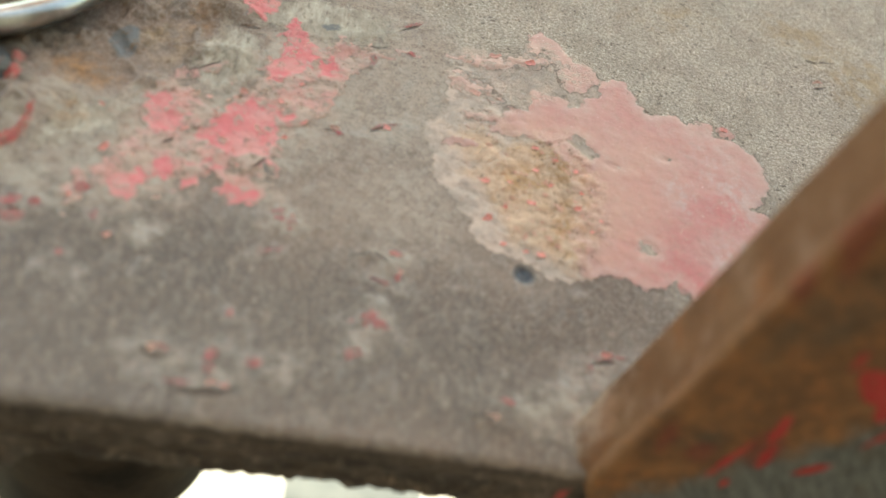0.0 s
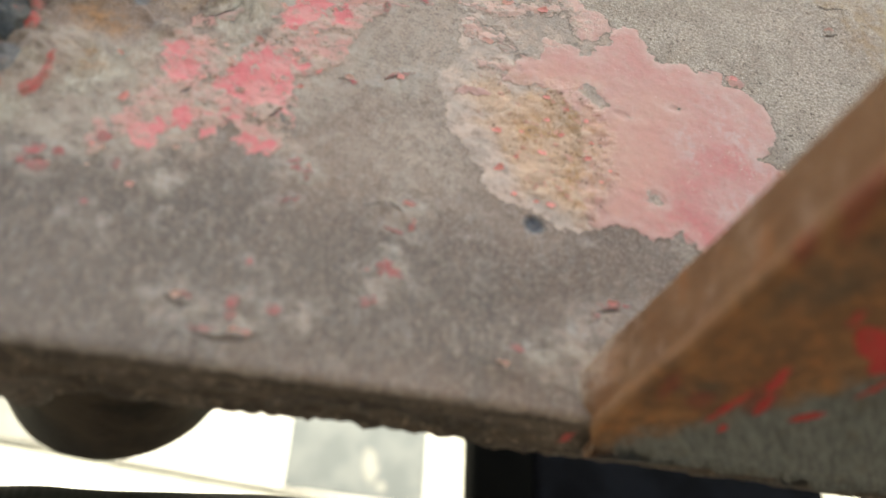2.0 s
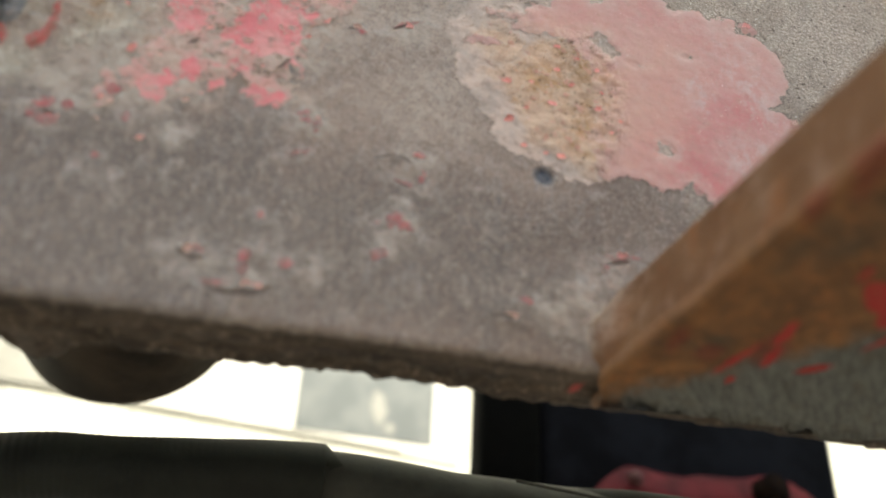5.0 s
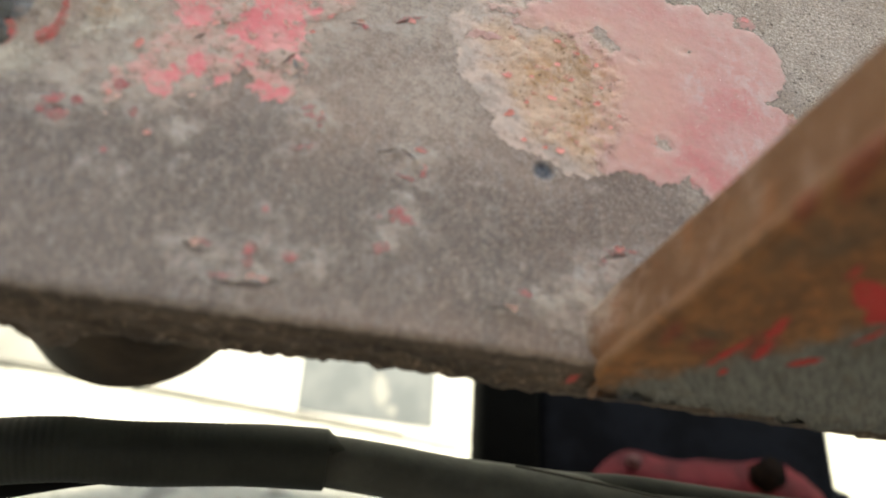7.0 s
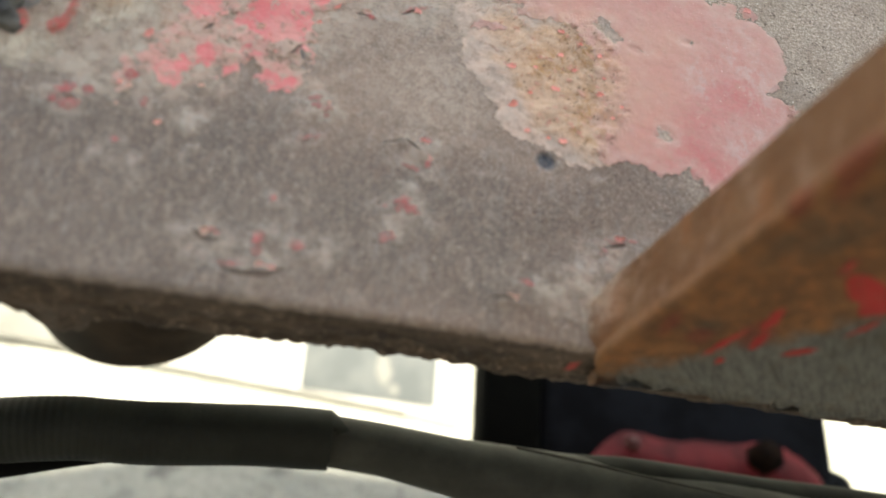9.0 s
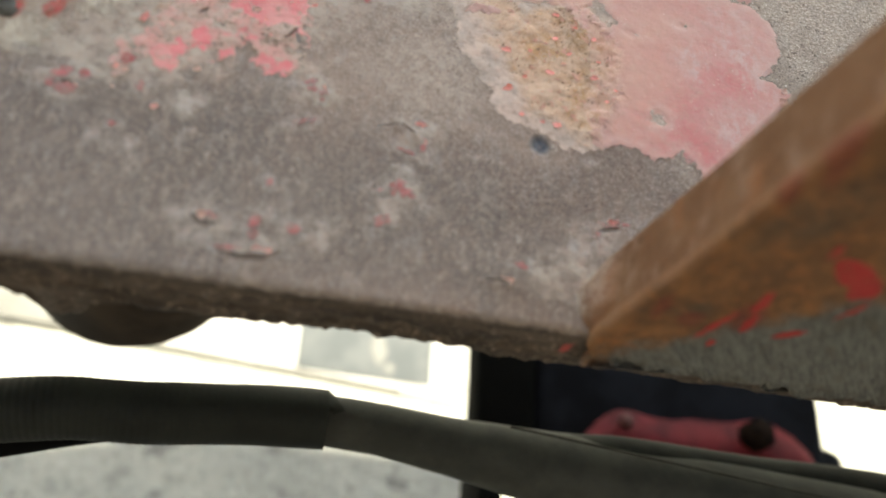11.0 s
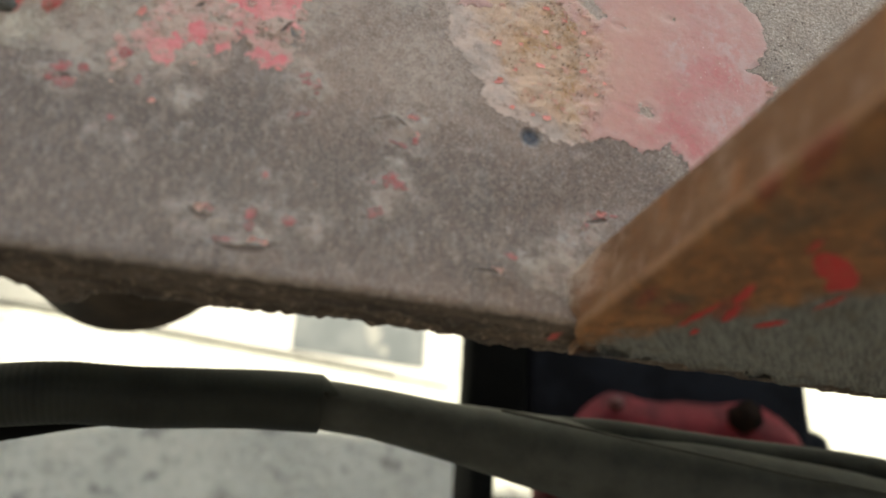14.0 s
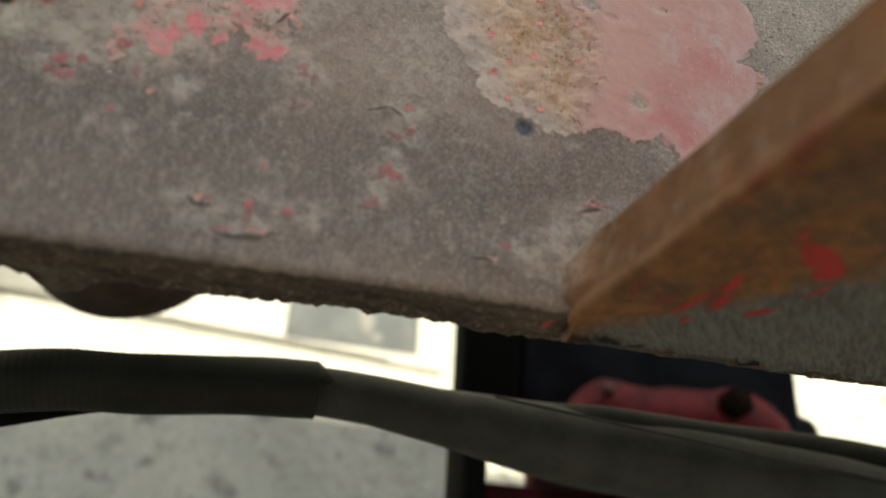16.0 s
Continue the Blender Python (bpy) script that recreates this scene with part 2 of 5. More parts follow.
    # crisp grains
    grain = n.noise(0.6, 2, 0.6, n.vec("ADD", n.p, (17.0, 3.0, 0.0)))
    c = n.mix(n.ramp(grain, 0.58, 0.64, 0, 0.38), c, lin(170, 156, 143))
    c = n.mix(n.ramp(grain, 0.37, 0.43, 0.38, 0), c, lin(84, 72, 65))
    # pale primer round the paint
    pale = n.math("MULTIPLY", coat("pale", -2.0, 4.5, 4, 14), n.ramp(n.noise(5, 4, 0.65), 0.34, 0.6, 0.1, 0.85))
    c = n.mix(pale, c, n.mix(n.ramp(n.noise(7, 3), 0.4, 0.6), lin(152, 138, 126), lin(164, 154, 141)))
    primer_edge = scalloped("primer", 2.5, 3.5, 2.4)
    primer = n.math("MULTIPLY", n.ramp(primer_edge, -0.3, 0.8), n.ramp(n.noise(4, 5, 0.7), 0.36, 0.5, 0.4, 0.92))
    c = n.mix(primer, c, n.mix(n.ramp(n.noise(6, 4, 0.65), 0.4, 0.6), lin(188, 167, 153), lin(168, 153, 141)))
    # cream-grey crust on the far left
    crust = coat("crust", 0, 5, 4, 14)
    cc = n.mix(n.ramp(n.noise(4, 5, 0.7, stretch=(1.3, 0.35, 1)), 0.36, 0.6), lin(150, 140, 125), lin(186, 178, 162))
    cc = n.mix(n.ramp(n.noise(2.2, 4, 0.75, stretch=(1.3, 0.5, 1)), 0.53, 0.68, 0, 0.75), cc, lin(102, 92, 80))
    cc = n.mix(n.ramp(n.noise(9, 4, 0.6, n.vec("ADD", n.p, (3.0, 61.0, 0.0))), 0.48, 0.62, 0, 0.6), cc, lin(132, 124, 110))
    c = n.mix(n.math("MULTIPLY", crust, 0.8), c, cc)
    # rust
    rust = n.math("MULTIPLY", coat("rust", -3, 7, 4, 16), n.ramp(n.noise(6, 5, 0.7), 0.32, 0.52, 0.2, 0.92))
    c = n.mix(rust, c, n.mix(n.ramp(n.noise(3, 4, 0.7), 0.35, 0.65), lin(110, 82, 58), lin(160, 121, 86)))
    buff = n.math("MULTIPLY", coat("buff", -5, 8, 5, 22), n.ramp(n.noise(7, 5, 0.7), 0.38, 0.6, 0.1, 0.8))
    c = n.mix(buff, c, n.mix(n.ramp(n.noise(3, 4, 0.7), 0.35, 0.65), lin(148, 122, 92), lin(178, 154, 124)))
    # dark zone along the cap's rim: its shade put into the colour
    cap_shade = n.math("MULTIPLY", coat("cap_shade", -3, 7, 4, 14), 0.85)
    c = n.mix(cap_shade, c, n.mix(n.ramp(n.noise(4, 4, 0.7), 0.4, 0.6), lin(60, 54, 47), lin(92, 82, 70)))
    # blue-grey chips of an older coat
    chip = n.math("MULTIPLY", coat("chip", 0, 0.8, 1.6, 2.5), n.ramp(n.noise(3, 4, 0.7), 0.34, 0.44, 0.4, 0.95))
    c = n.mix(chip, c, n.mix(n.noise(3), lin(86, 90, 94), lin(122, 123, 120)))
    # tan stain beside the broad pink patch
    tan = coat("tan", -2, 4, 3, 8)
    tc = n.mix(n.ramp(n.noise(8, 5, 0.68, stretch=(0.8, 1.3, 1)), 0.38, 0.62), lin(194, 163, 138), lin(178, 151, 128))
    tc = n.mix(n.math("MULTIPLY", n.ramp(n.noise(4.5, 5, 0.74, stretch=(1.2, 0.9, 1)), 0.42, 0.58, 0.05, 0.8), coat("ochre", -3, 4, 3, 8)), tc, n.mix(n.ramp(n.noise(2.5, 4, 0.7), 0.4, 0.62), lin(170, 127, 80), lin(146, 108, 70)))
    tc = n.mix(n.ramp(n.noise(5, 5, 0.72, n.vec("ADD", n.p, (14.0, 61.0, 0.0))), 0.54, 0.66, 0, 0.3), tc, lin(196, 170, 148))
    tc = n.mix(n.ramp(n.noise(4, 5, 0.72, n.vec("ADD", n.p, (90.0, 3.0, 0.0)), stretch=(0.8, 1.4, 1)), 0.56, 0.68, 0, 0.4), tc, lin(152, 134, 116))
    tc = n.mix(n.ramp(n.noise(3.2, 4, 0.65), 0.6, 0.68, 0, 0.6), tc, lin(200, 148, 130))
    bits = n.ramp(n.noise(2.4, 3, 0.6, n.vec("ADD", n.p, (40.0, 15.0, 0.0))), 0.61, 0.645)
    tc = n.mix(n.math("MULTIPLY", bits, 0.75), tc, n.mix(n.noise(2), lin(196, 128, 114), lin(190, 146, 126)))
    c = n.mix(n.math("MULTIPLY", tan, 0.9), c, tc)
    # broad pink patch, thin and worn
    pink_edge = scalloped("pink", 2.6, 2.0, 2.6)
    pink = n.math("MULTIPLY", n.ramp(pink_edge, -0.1, 0.3), n.ramp(n.noise(2.0, 4, 0.7), 0.26, 0.32))
    pc = n.mix(n.ramp(n.noise(16, 5, 0.65), 0.35, 0.65), lin(178, 134, 126), lin(179, 126, 119))
    pc = n.mix(n.ramp(n.noise(5, 5, 0.7), 0.48, 0.7, 0, 0.45), pc, lin(182, 150, 137))
    pc = n.mix(n.math("MULTIPLY", coat("low_red", -6, 12, 4, 18), 0.7), pc, n.mix(n.ramp(n.noise(4, 4, 0.7), 0.4, 0.65), lin(182, 92, 94), lin(176, 112, 107)))
    pc = n.mix(n.ramp(n.noise(1.2, 3, 0.7), 0.54, 0.74, 0, 0.6), pc, lin(170, 134, 120))
    rim = n.math("MULTIPLY", n.ramp(pink_edge, 0.2, 5.5, 0.85, 0), n.ramp(n.noise(8), 0.35, 0.6, 0.25, 1))
    pc = n.mix(n.ramp(n.noise(2.4, 5, 0.75), 0.5, 0.68, 0, 0.45), pc, lin(176, 120, 111))
    pc = n.mix(n.ramp(n.noise(3.3, 5, 0.75, n.vec("ADD", n.p, (70.0, 30.0, 0.0))), 0.54, 0.7, 0, 0.42), pc, lin(190, 155, 142))
    pc = n.mix(n.ramp(n.noise(3.0, 5, 0.75, n.vec("ADD", n.p, (11.0, 130.0, 0.0))), 0.5, 0.66, 0, 0.32), pc, lin(162, 132, 118))
    pc = n.mix(n.ramp(n.noise(0.7, 3, 0.7), 0.54, 0.72, 0, 0.45), pc, lin(150, 112, 102))
    pc = n.mix(n.math("MULTIPLY", rim, 0.55), pc, lin(182, 162, 150))
    pc = n.mix(n.math("MULTIPLY", coat("tan_over", -3, 12, 4, 20), 0.9), pc, tc)
    pc = n.mix(n.ramp(n.noise(0.8, 2, 0.5), 0.72, 0.76, 0, 0.7), pc, lin(222, 198, 186))
    pc = n.mix(n.math("MULTIPLY", coat("warm", -6, 10, 4, 14), 0.35), pc, lin(188, 150, 129))
    pc = n.mix(n.math("MULTIPLY", coat("scuff", -3, 6, 4, 16), n.ramp(n.noise(2.8, 5, 0.75, stretch=(1, 0.6, 1)), 0.42, 0.6, 0.05, 0.75)), pc, lin(178, 155, 147))
    # thin, half worn off on its far left side
    thin = coat("thin", -3, 6, 2, 6)
    pink = n.math("MULTIPLY", pink, n.math("SUBTRACT", 1.0, n.math("MULTIPLY", thin, n.ramp(n.noise(2.6, 5, 0.74, stretch=(0.8, 1.3, 1)), 0.52, 0.44))))
    pc = n.mix(n.math("MULTIPLY", thin, 0.6), pc, lin(198, 168, 153))
    c = n.mix(pink, c, pc)
    # the red patch: a pale worn wash, torn islands, and a solid heart
    wash = n.math("MULTIPLY", coat("wash", -3, 6, 5, 18), n.ramp(n.noise(4, 5, 0.75), 0.36, 0.54, 0.15, 0.9))
    c = n.mix(wash, c, n.mix(n.ramp(n.noise(5, 4, 0.7), 0.4, 0.6), lin(170, 147, 133), lin(164, 153, 140)))
    red_edge = scalloped("red", 2.4, 3.4, 3.0)
    red = n.math("MULTIPLY", n.ramp(red_edge, -0.2, 0.6), n.ramp(n.noise(4.2, 5, 0.72), 0.4, 0.46, 0.05, 1.0))
    core = n.math("MULTIPLY", n.ramp(scalloped("core", 2.6, 4.0, 3.6), -0.6, 0.7), n.ramp(n.noise(3.2, 5, 0.75), 0.39, 0.46, 0.08, 1.0))
    rc = n.mix(n.ramp(n.noise(6, 5, 0.7), 0.38, 0.6), lin(186, 140, 131), lin(170, 149, 136))
    rc = n.mix(n.ramp(n.noise(2, 3, 0.6), 0.58, 0.74, 0, 0.6), rc, lin(196, 160, 144))
    rc = n.mix(core, rc, n.mix(n.ramp(n.noise(7, 4, 0.6), 0.35, 0.65), lin(200, 112, 114), lin(196, 136, 131)))
    red = n.math("MAXIMUM", red, core)
    lip = n.math("SUBTRACT", n.ramp(n.noise(4.2, 5, 0.72), 0.37, 0.4), n.ramp(n.noise(4.2, 5, 0.72), 0.4, 0.45))
    c = n.mix(n.math("MULTIPLY", n.math("MULTIPLY", lip, n.ramp(red_edge, -0.5, 1.0)), 0.3), c, lin(120, 94, 82))
    c = n.mix(red, c, rc)
    # dark lines along the ledges: shade under each lip, put into the colour
    lip_shade = n.math("MULTIPLY", n.ramp(n.layer("lip"), 0.25, 0.8), n.ramp(n.noise(5, 4, 0.65), 0.46, 0.58, 0.0, 0.8))
    c = n.mix(lip_shade, c, n.mix(n.noise(3), lin(92, 74, 60), lin(124, 98, 72)))
    # small chalky spots, and pale primer round each speck
    chalk = n.math("MULTIPLY", coat("chalk", -0.6, 1.6, 2.4, 3.0), n.ramp(n.noise(1.6, 4, 0.75), 0.34, 0.56, 0.12, 0.62))
    halo = n.math("MULTIPLY", coat("specks", -2.8, -0.4, 2.5, 3.0), n.ramp(n.noise(2.0, 4, 0.7), 0.42, 0.58, 0.0, 0.45))
    c = n.mix(n.math("MAXIMUM", chalk, halo), c, n.mix(n.ramp(n.noise(2.5, 3), 0.4, 0.6), lin(164, 150, 140), lin(160, 155, 148)))
    # scattered specks of red
    specks = n.math("MULTIPLY", coat("specks", -0.4, 0.4, 2.2, 1.6), n.ramp(n.noise(1.3, 4, 0.75), 0.4, 0.52, 0.1, 0.95))
    c = n.mix(specks, c, n.mix(n.ramp(n.noise(2.5), 0.42, 0.6), lin(172, 94, 94), lin(160, 116, 110)))
    lump = n.math("MULTIPLY", coat("lump_red", -0.6, 0.8, 2.0, 2.5), n.ramp(n.noise(3, 4, 0.7), 0.34, 0.46, 0.15, 1.0))
    c = n.mix(lump, c, n.mix(n.ramp(n.noise(3, 4, 0.7, n.vec("ADD", n.p, (9.0, 50.0, 0.0))), 0.4, 0.6), lin(172, 82, 78), lin(146, 100, 90)))
    lines = n.math("MAXIMUM", n.math("MULTIPLY", rim_crack_shade(pink_edge), n.ramp(tan, 0, 0.3, 0.8, 0)), n.math("MULTIPLY", n.math("MAXIMUM", n.math("MULTIPLY", rim_crack_shade(red_edge), 0.3), n.math("MULTIPLY", rim_crack_shade(primer_edge), n.math("SUBTRACT", 1.0, pink))), 0.6))
    c = n.mix(n.math("MULTIPLY", lines, 0.7), c, lin(94, 78, 67))
    # cracks where scales have lifted
    crack = coat("crack", -0.1, 0.25, 0.8, 0.5)
    c = n.mix(n.math("MULTIPLY", crack, 0.75), c, lin(80, 66, 58))
    # a dark bolt hole, filled with grime
    dot = coat("dot", -1.0, 1.4, 1.0, 1.0)
    c = n.mix(dot, c, n.mix(n.ramp(n.noise(1.5, 3), 0.4, 0.6), lin(62, 68, 76), lin(92, 97, 103)))
    # the front edge: bare, laminated rust scale, its shade put into the darker colour
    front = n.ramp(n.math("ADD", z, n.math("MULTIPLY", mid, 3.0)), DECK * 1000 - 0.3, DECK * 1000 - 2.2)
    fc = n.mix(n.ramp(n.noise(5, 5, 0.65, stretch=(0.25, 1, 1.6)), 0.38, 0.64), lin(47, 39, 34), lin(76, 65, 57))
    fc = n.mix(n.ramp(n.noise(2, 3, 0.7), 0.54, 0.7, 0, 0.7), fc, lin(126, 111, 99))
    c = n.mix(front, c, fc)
    chip_red = n.ramp(n.blobs([(-5.5, -8.4, 3.4, 1.2, 70)], n.warp(1.6, 2.0), "xz"), -0.2, 0.5)
    c = n.mix(n.math("MULTIPLY", chip_red, n.math("MULTIPLY", front, n.ramp(y, 3.0, 4.0, 0.85, 0))), c, lin(150, 66, 64))
    # relief: grain, pits, and paint standing proud
    cover = n.math("SUBTRACT", 1.0, n.math("MULTIPLY", n.math("MAXIMUM", pink, core), 0.93))
    h = n.math("MULTIPLY", n.math("MULTIPLY", n.noise(1.0, 4, 0.7), 0.2), cover)
    h = n.math("ADD", h, n.math("MULTIPLY", mid, 0.2))
    h = n.math("ADD", h, n.math("MULTIPLY", n.math("MULTIPLY", n.ramp(grit, 0.3, 1.0, 0.7, 0), n.math("MULTIPLY", cover, n.math("MAXIMUM", sand, n.math("MULTIPLY", dark_grit, 0.6)))), 0.75))
    h = n.math("ADD", h, n.math("MULTIPLY", n.math("MULTIPLY", pink, n.ramp(n.layer("tan_over"), 0, 9, 1, 0)), 0.4))
    h = n.math("ADD", h, n.math("MULTIPLY", n.math("MULTIPLY", bits, tan), 0.45))
    h = n.math("ADD", h, n.math("MULTIPLY", n.math("SUBTRACT", scab, pit), n.math("MULTIPLY", cover, 0.25)))
    h = n.math("ADD", h, n.math("MULTIPLY", red, 0.22))
    h = n.math("ADD", h, n.math("MULTIPLY", pale, 0.25))
    h = n.math("ADD", h, n.math("MULTIPLY", specks, 0.3))
    h = n.math("ADD", h, n.math("MULTIPLY", n.math("MULTIPLY", n.math("MAXIMUM", crust, n.math("MULTIPLY", tan, 0.8)), n.noise(6, 6, 0.72, stretch=(1.4, 0.4, 1))), 0.9))
    h = n.math("SUBTRACT", h, n.math("MULTIPLY", n.math("MAXIMUM", dot, crack), 0.9))
    rough = n.ramp(pink, 0, 1, 0.82, 0.6)
    return n.finish(c, rough, h, 1.0, spec=0.35)


def flange_material():
    """Brown rust with grey scale low down and torn red paint."""
    n = Nodes("rusted_flange")
    x, y, z = n.axis("X"), n.axis("Y"), n.math("SUBTRACT", n.axis("Z"), DECK * 1000)
    c = n.mix(n.ramp(n.noise(14, 5, 0.65), 0.36, 0.64), lin(95, 65, 42), lin(121, 84, 55))
    c = n.mix(n.ramp(n.noise(6, 5, 0.7), 0.48, 0.68, 0, 0.7), c, lin(78, 55, 37))
    c = n.mix(n.ramp(n.noise(4, 5, 0.75, n.vec("ADD", n.p, (33.0, 12.0, 60.0))), 0.54, 0.66, 0, 0.6), c, lin(132, 91, 56))
    # dark scale on the broad face
    face = n.ramp(y, 2.0, 0.4)
    scale = n.math("MULTIPLY", face, n.ramp(n.math("ADD", n.blobs([(14, 64, 7, 15, -10), (26, 82, 10, 14, 0), (40, 62, 9, 9, 0), (12, 24, 5, 5, 0)], n.warp(9, 9), "xz"), n.math("MULTIPLY", n.noise(5, 5, 0.7), 4.0)), 0, 5, 0, 0.55))
    c = n.mix(scale, c, n.mix(n.ramp(n.noise(4, 4, 0.7), 0.4, 0.6), lin(58, 48, 38), lin(74, 68, 58)))
    fleck = n.noise(2.8, 5, 0.78, n.vec("ADD", n.p, (7.0, 90.0, 30.0)))
    c = n.mix(n.ramp(fleck, 0.53, 0.62, 0, 0.75), c, lin(136, 86, 52))
    c = n.mix(n.ramp(fleck, 0.38, 0.46, 0.5, 0), c, lin(66, 45, 33))
    # the cut end: paler, more even, with a mauve cast and a few worn bare streaks
    cut = n.math("MULTIPLY", n.ramp(y, 0.4, 2.0), n.ramp(x, 40, 30))
    ec = n.mix(n.ramp(n.noise(12, 5, 0.65), 0.35, 0.65), lin(93, 61, 39), lin(108, 77, 55))
    ec = n.mix(n.ramp(n.noise(7, 5, 0.7, n.vec("ADD", n.p, (12.0, 8.0, 160.0)), stretch=(1, 0.4, 1)), 0.5, 0.66, 0, 0.6), ec, lin(128, 100, 84))
    ec = n.mix(n.ramp(n.noise(9, 5, 0.7, n.vec("ADD", n.p, (120.0, 80.0, 10.0)), stretch=(1, 0.5, 1)), 0.5, 0.66, 0, 0.7), ec, lin(116, 72, 42))
    ec = n.mix(n.ramp(n.noise(2.5, 4, 0.7), 0.54, 0.7, 0, 0.5), ec, lin(96, 66, 48))
    c = n.mix(cut, c, ec)
    # grey scale low down, its streaks turned to look upright in the camera's view
    drawn = n.t.nodes.new("ShaderNodeCombineXYZ")
    n.put(drawn.inputs[0], n.vec("DOT_PRODUCT", n.p, (0.81, 0.0, 0.58)))
    n.put(drawn.inputs[1], y)
    n.put(drawn.inputs[2], n.math("MULTIPLY", n.vec("DOT_PRODUCT", n.p, (-0.58, 0.0, 0.81)), 0.16))
    drawn = drawn.outputs[0]
    rise = n.math("ADD", n.math("MULTIPLY", x, 1.15), -12.0)
    grey_line = n.math("ADD", n.math("SUBTRACT", z, rise), n.math("MULTIPLY", n.math("SUBTRACT", n.noise(9, 5, 0.7), 0.5), 34.0))
    grey = n.math("MULTIPLY", face, n.ramp(grey_line, 9, -6))
    gc = n.mix(n.ramp(n.noise(0.9, 5, 0.75, drawn), 0.35, 0.65), lin(74, 75, 73), lin(108, 108, 105))
    gc = n.mix(n.ramp(n.noise(4.0, 4, 0.7, drawn), 0.5, 0.68, 0, 0.6), gc, lin(62, 60, 55))
    gc = n.mix(n.ramp(n.noise(7.0, 4, 0.65), 0.5, 0.68, 0, 0.5), gc, lin(92, 84, 72))
    c = n.mix(grey, c, gc)
    worn = n.math("MULTIPLY", n.layer("worn"), n.ramp(n.noise(9, 4, 0.7), 0.38, 0.6, 0.2, 1.0))
    c = n.mix(worn, c, lin(122, 86, 64))
    # a smear of dark red along the ridge
    smear = n.ramp(n.math("ADD", n.blobs([(6, 86, 3.0, 16, 20), (4.6, 22, 2.2, 7, 10), (6, 70, 2, 6, 10), (24, 24, 4, 8, 10), (13, 19, 3, 4, 0)], n.warp(7, 4), "xz"), n.math("MULTIPLY", n.noise(4, 4, 0.7), 1.6)), 0.4, 2.0, 0, 0.5)
    c = n.mix(n.math("MULTIPLY", smear, face), c, lin(104, 40, 36))
    weld = n.math("MULTIPLY", n.layer("weld"), n.ramp(n.noise(4, 4, 0.7), 0.3, 0.55, 0.35, 0.95))
    c = n.mix(weld, c, n.mix(n.ramp(n.noise(3, 4, 0.7), 0.4, 0.6), lin(122, 100, 88), lin(156, 136, 122)))
    torn = n.warp(1.6, 2.0, n.warp(6, 2.0))
    red_in = n.blobs([(19.6, 18, 1.2, 8, -9), (22.9, 8.6, 1.2, 2.2, 0), (25.8, 21, 1.5, 5, 8), (23.2, 31, 1.3, 6, 8), (36.4, 19, 1.7, 4.0, -38),
        (33.5, 47.5, 3.4, 8, 52), (38.5, 43, 3.4, 5, 20), (25, 54.5, 1.0, 3, 0), (42, 34, 0.9, 5, -12)], torn, "xz")
    red = n.math("MULTIPLY", n.math("MULTIPLY", face, n.ramp(red_in, -0.3, 0.6)), n.ramp(n.noise(2.2, 5, 0.75), 0.36, 0.46, 0.3, 1.0))
    c = n.mix(red, c, n.mix(n.noise(4), lin(146, 36, 38), lin(168, 54, 52)))
    h = n.math("ADD", n.math("MULTIPLY", n.noise(1.2, 4, 0.7), 0.4), n.math("MULTIPLY", n.noise(5, 5, 0.7), 0.6))
    h = n.math("ADD", h, n.math("MULTIPLY", n.math("MULTIPLY", n.noise(0.9, 5, 0.75, drawn), grey), 0.9))
    h = n.math("ADD", h, n.math("MULTIPLY", red, 0.4))
    return n.finish(c, 0.85, h, 1.0, spec=0.25)


def simple_material(name, dark, light, size, rough=0.7, relief=0.2, metal=0.0, spec=0.3, speck=None):
    n = Nodes(name)
    c = n.mix(n.ramp(n.noise(size, 5, 0.6), 0.35, 0.65), dark, light)
    c = n.mix(n.ramp(n.noise(size / 6, 4, 0.7), 0.55, 0.75, 0, 0.5), c, dark)
    if speck:
        c = n.mix(n.ramp(n.noise(size * 0.6, 4, 0.7), 0.6, 0.7, 0, 0.8), c, speck)
    return n.finish(c, rough, n.noise(size / 5, 4, 0.65), relief, metal, spec)


def flake_material():
    n = Nodes("lifted_red_paint")
    r = n.random()
    c = n.mix(n.ramp(r, 0.15, 0.7), lin(224, 150, 142), lin(206, 170, 156))
    c = n.mix(n.ramp(n.noise(1.5, 3, 0.6), 0.45, 0.7, 0, 0.6), c, lin(190, 138, 122))
    return n.finish(c, 0.6, n.noise(0.8, 3), 0.15)


def ground_material():
    n = Nodes("pale_concrete")
    c = n.mix(n.ramp(n.noise(120, 5, 0.6), 0.35, 0.65), (0.34, 0.355, 0.33, 1), (0.44, 0.45, 0.41, 1))
    c = n.mix(n.ramp(n.noise(18, 4, 0.65), 0.5, 0.7, 0, 0.7), c, (0.25, 0.26, 0.24, 1))
    c = n.mix(n.ramp(n.noise(30, 3, 0.6), 0.56, 0.66, 0, 0.8), c, (0.17, 0.175, 0.17, 1))
    c = n.mix(n.ramp(n.noise(11, 3, 0.6), 0.56, 0.68, 0, 0.7), c, (0.47, 0.48, 0.44, 1))
    c = n.mix(n.ramp(n.noise(7, 4, 0.75, n.vec("ADD", n.p, (70.0, 9.0, 0.0))), 0.54, 0.66, 0, 0.6), c, (0.2, 0.21, 0.19, 1))
    return n.finish(c, 0.9, n.noise(8, 5, 0.65), 3.0, spec=0.2)


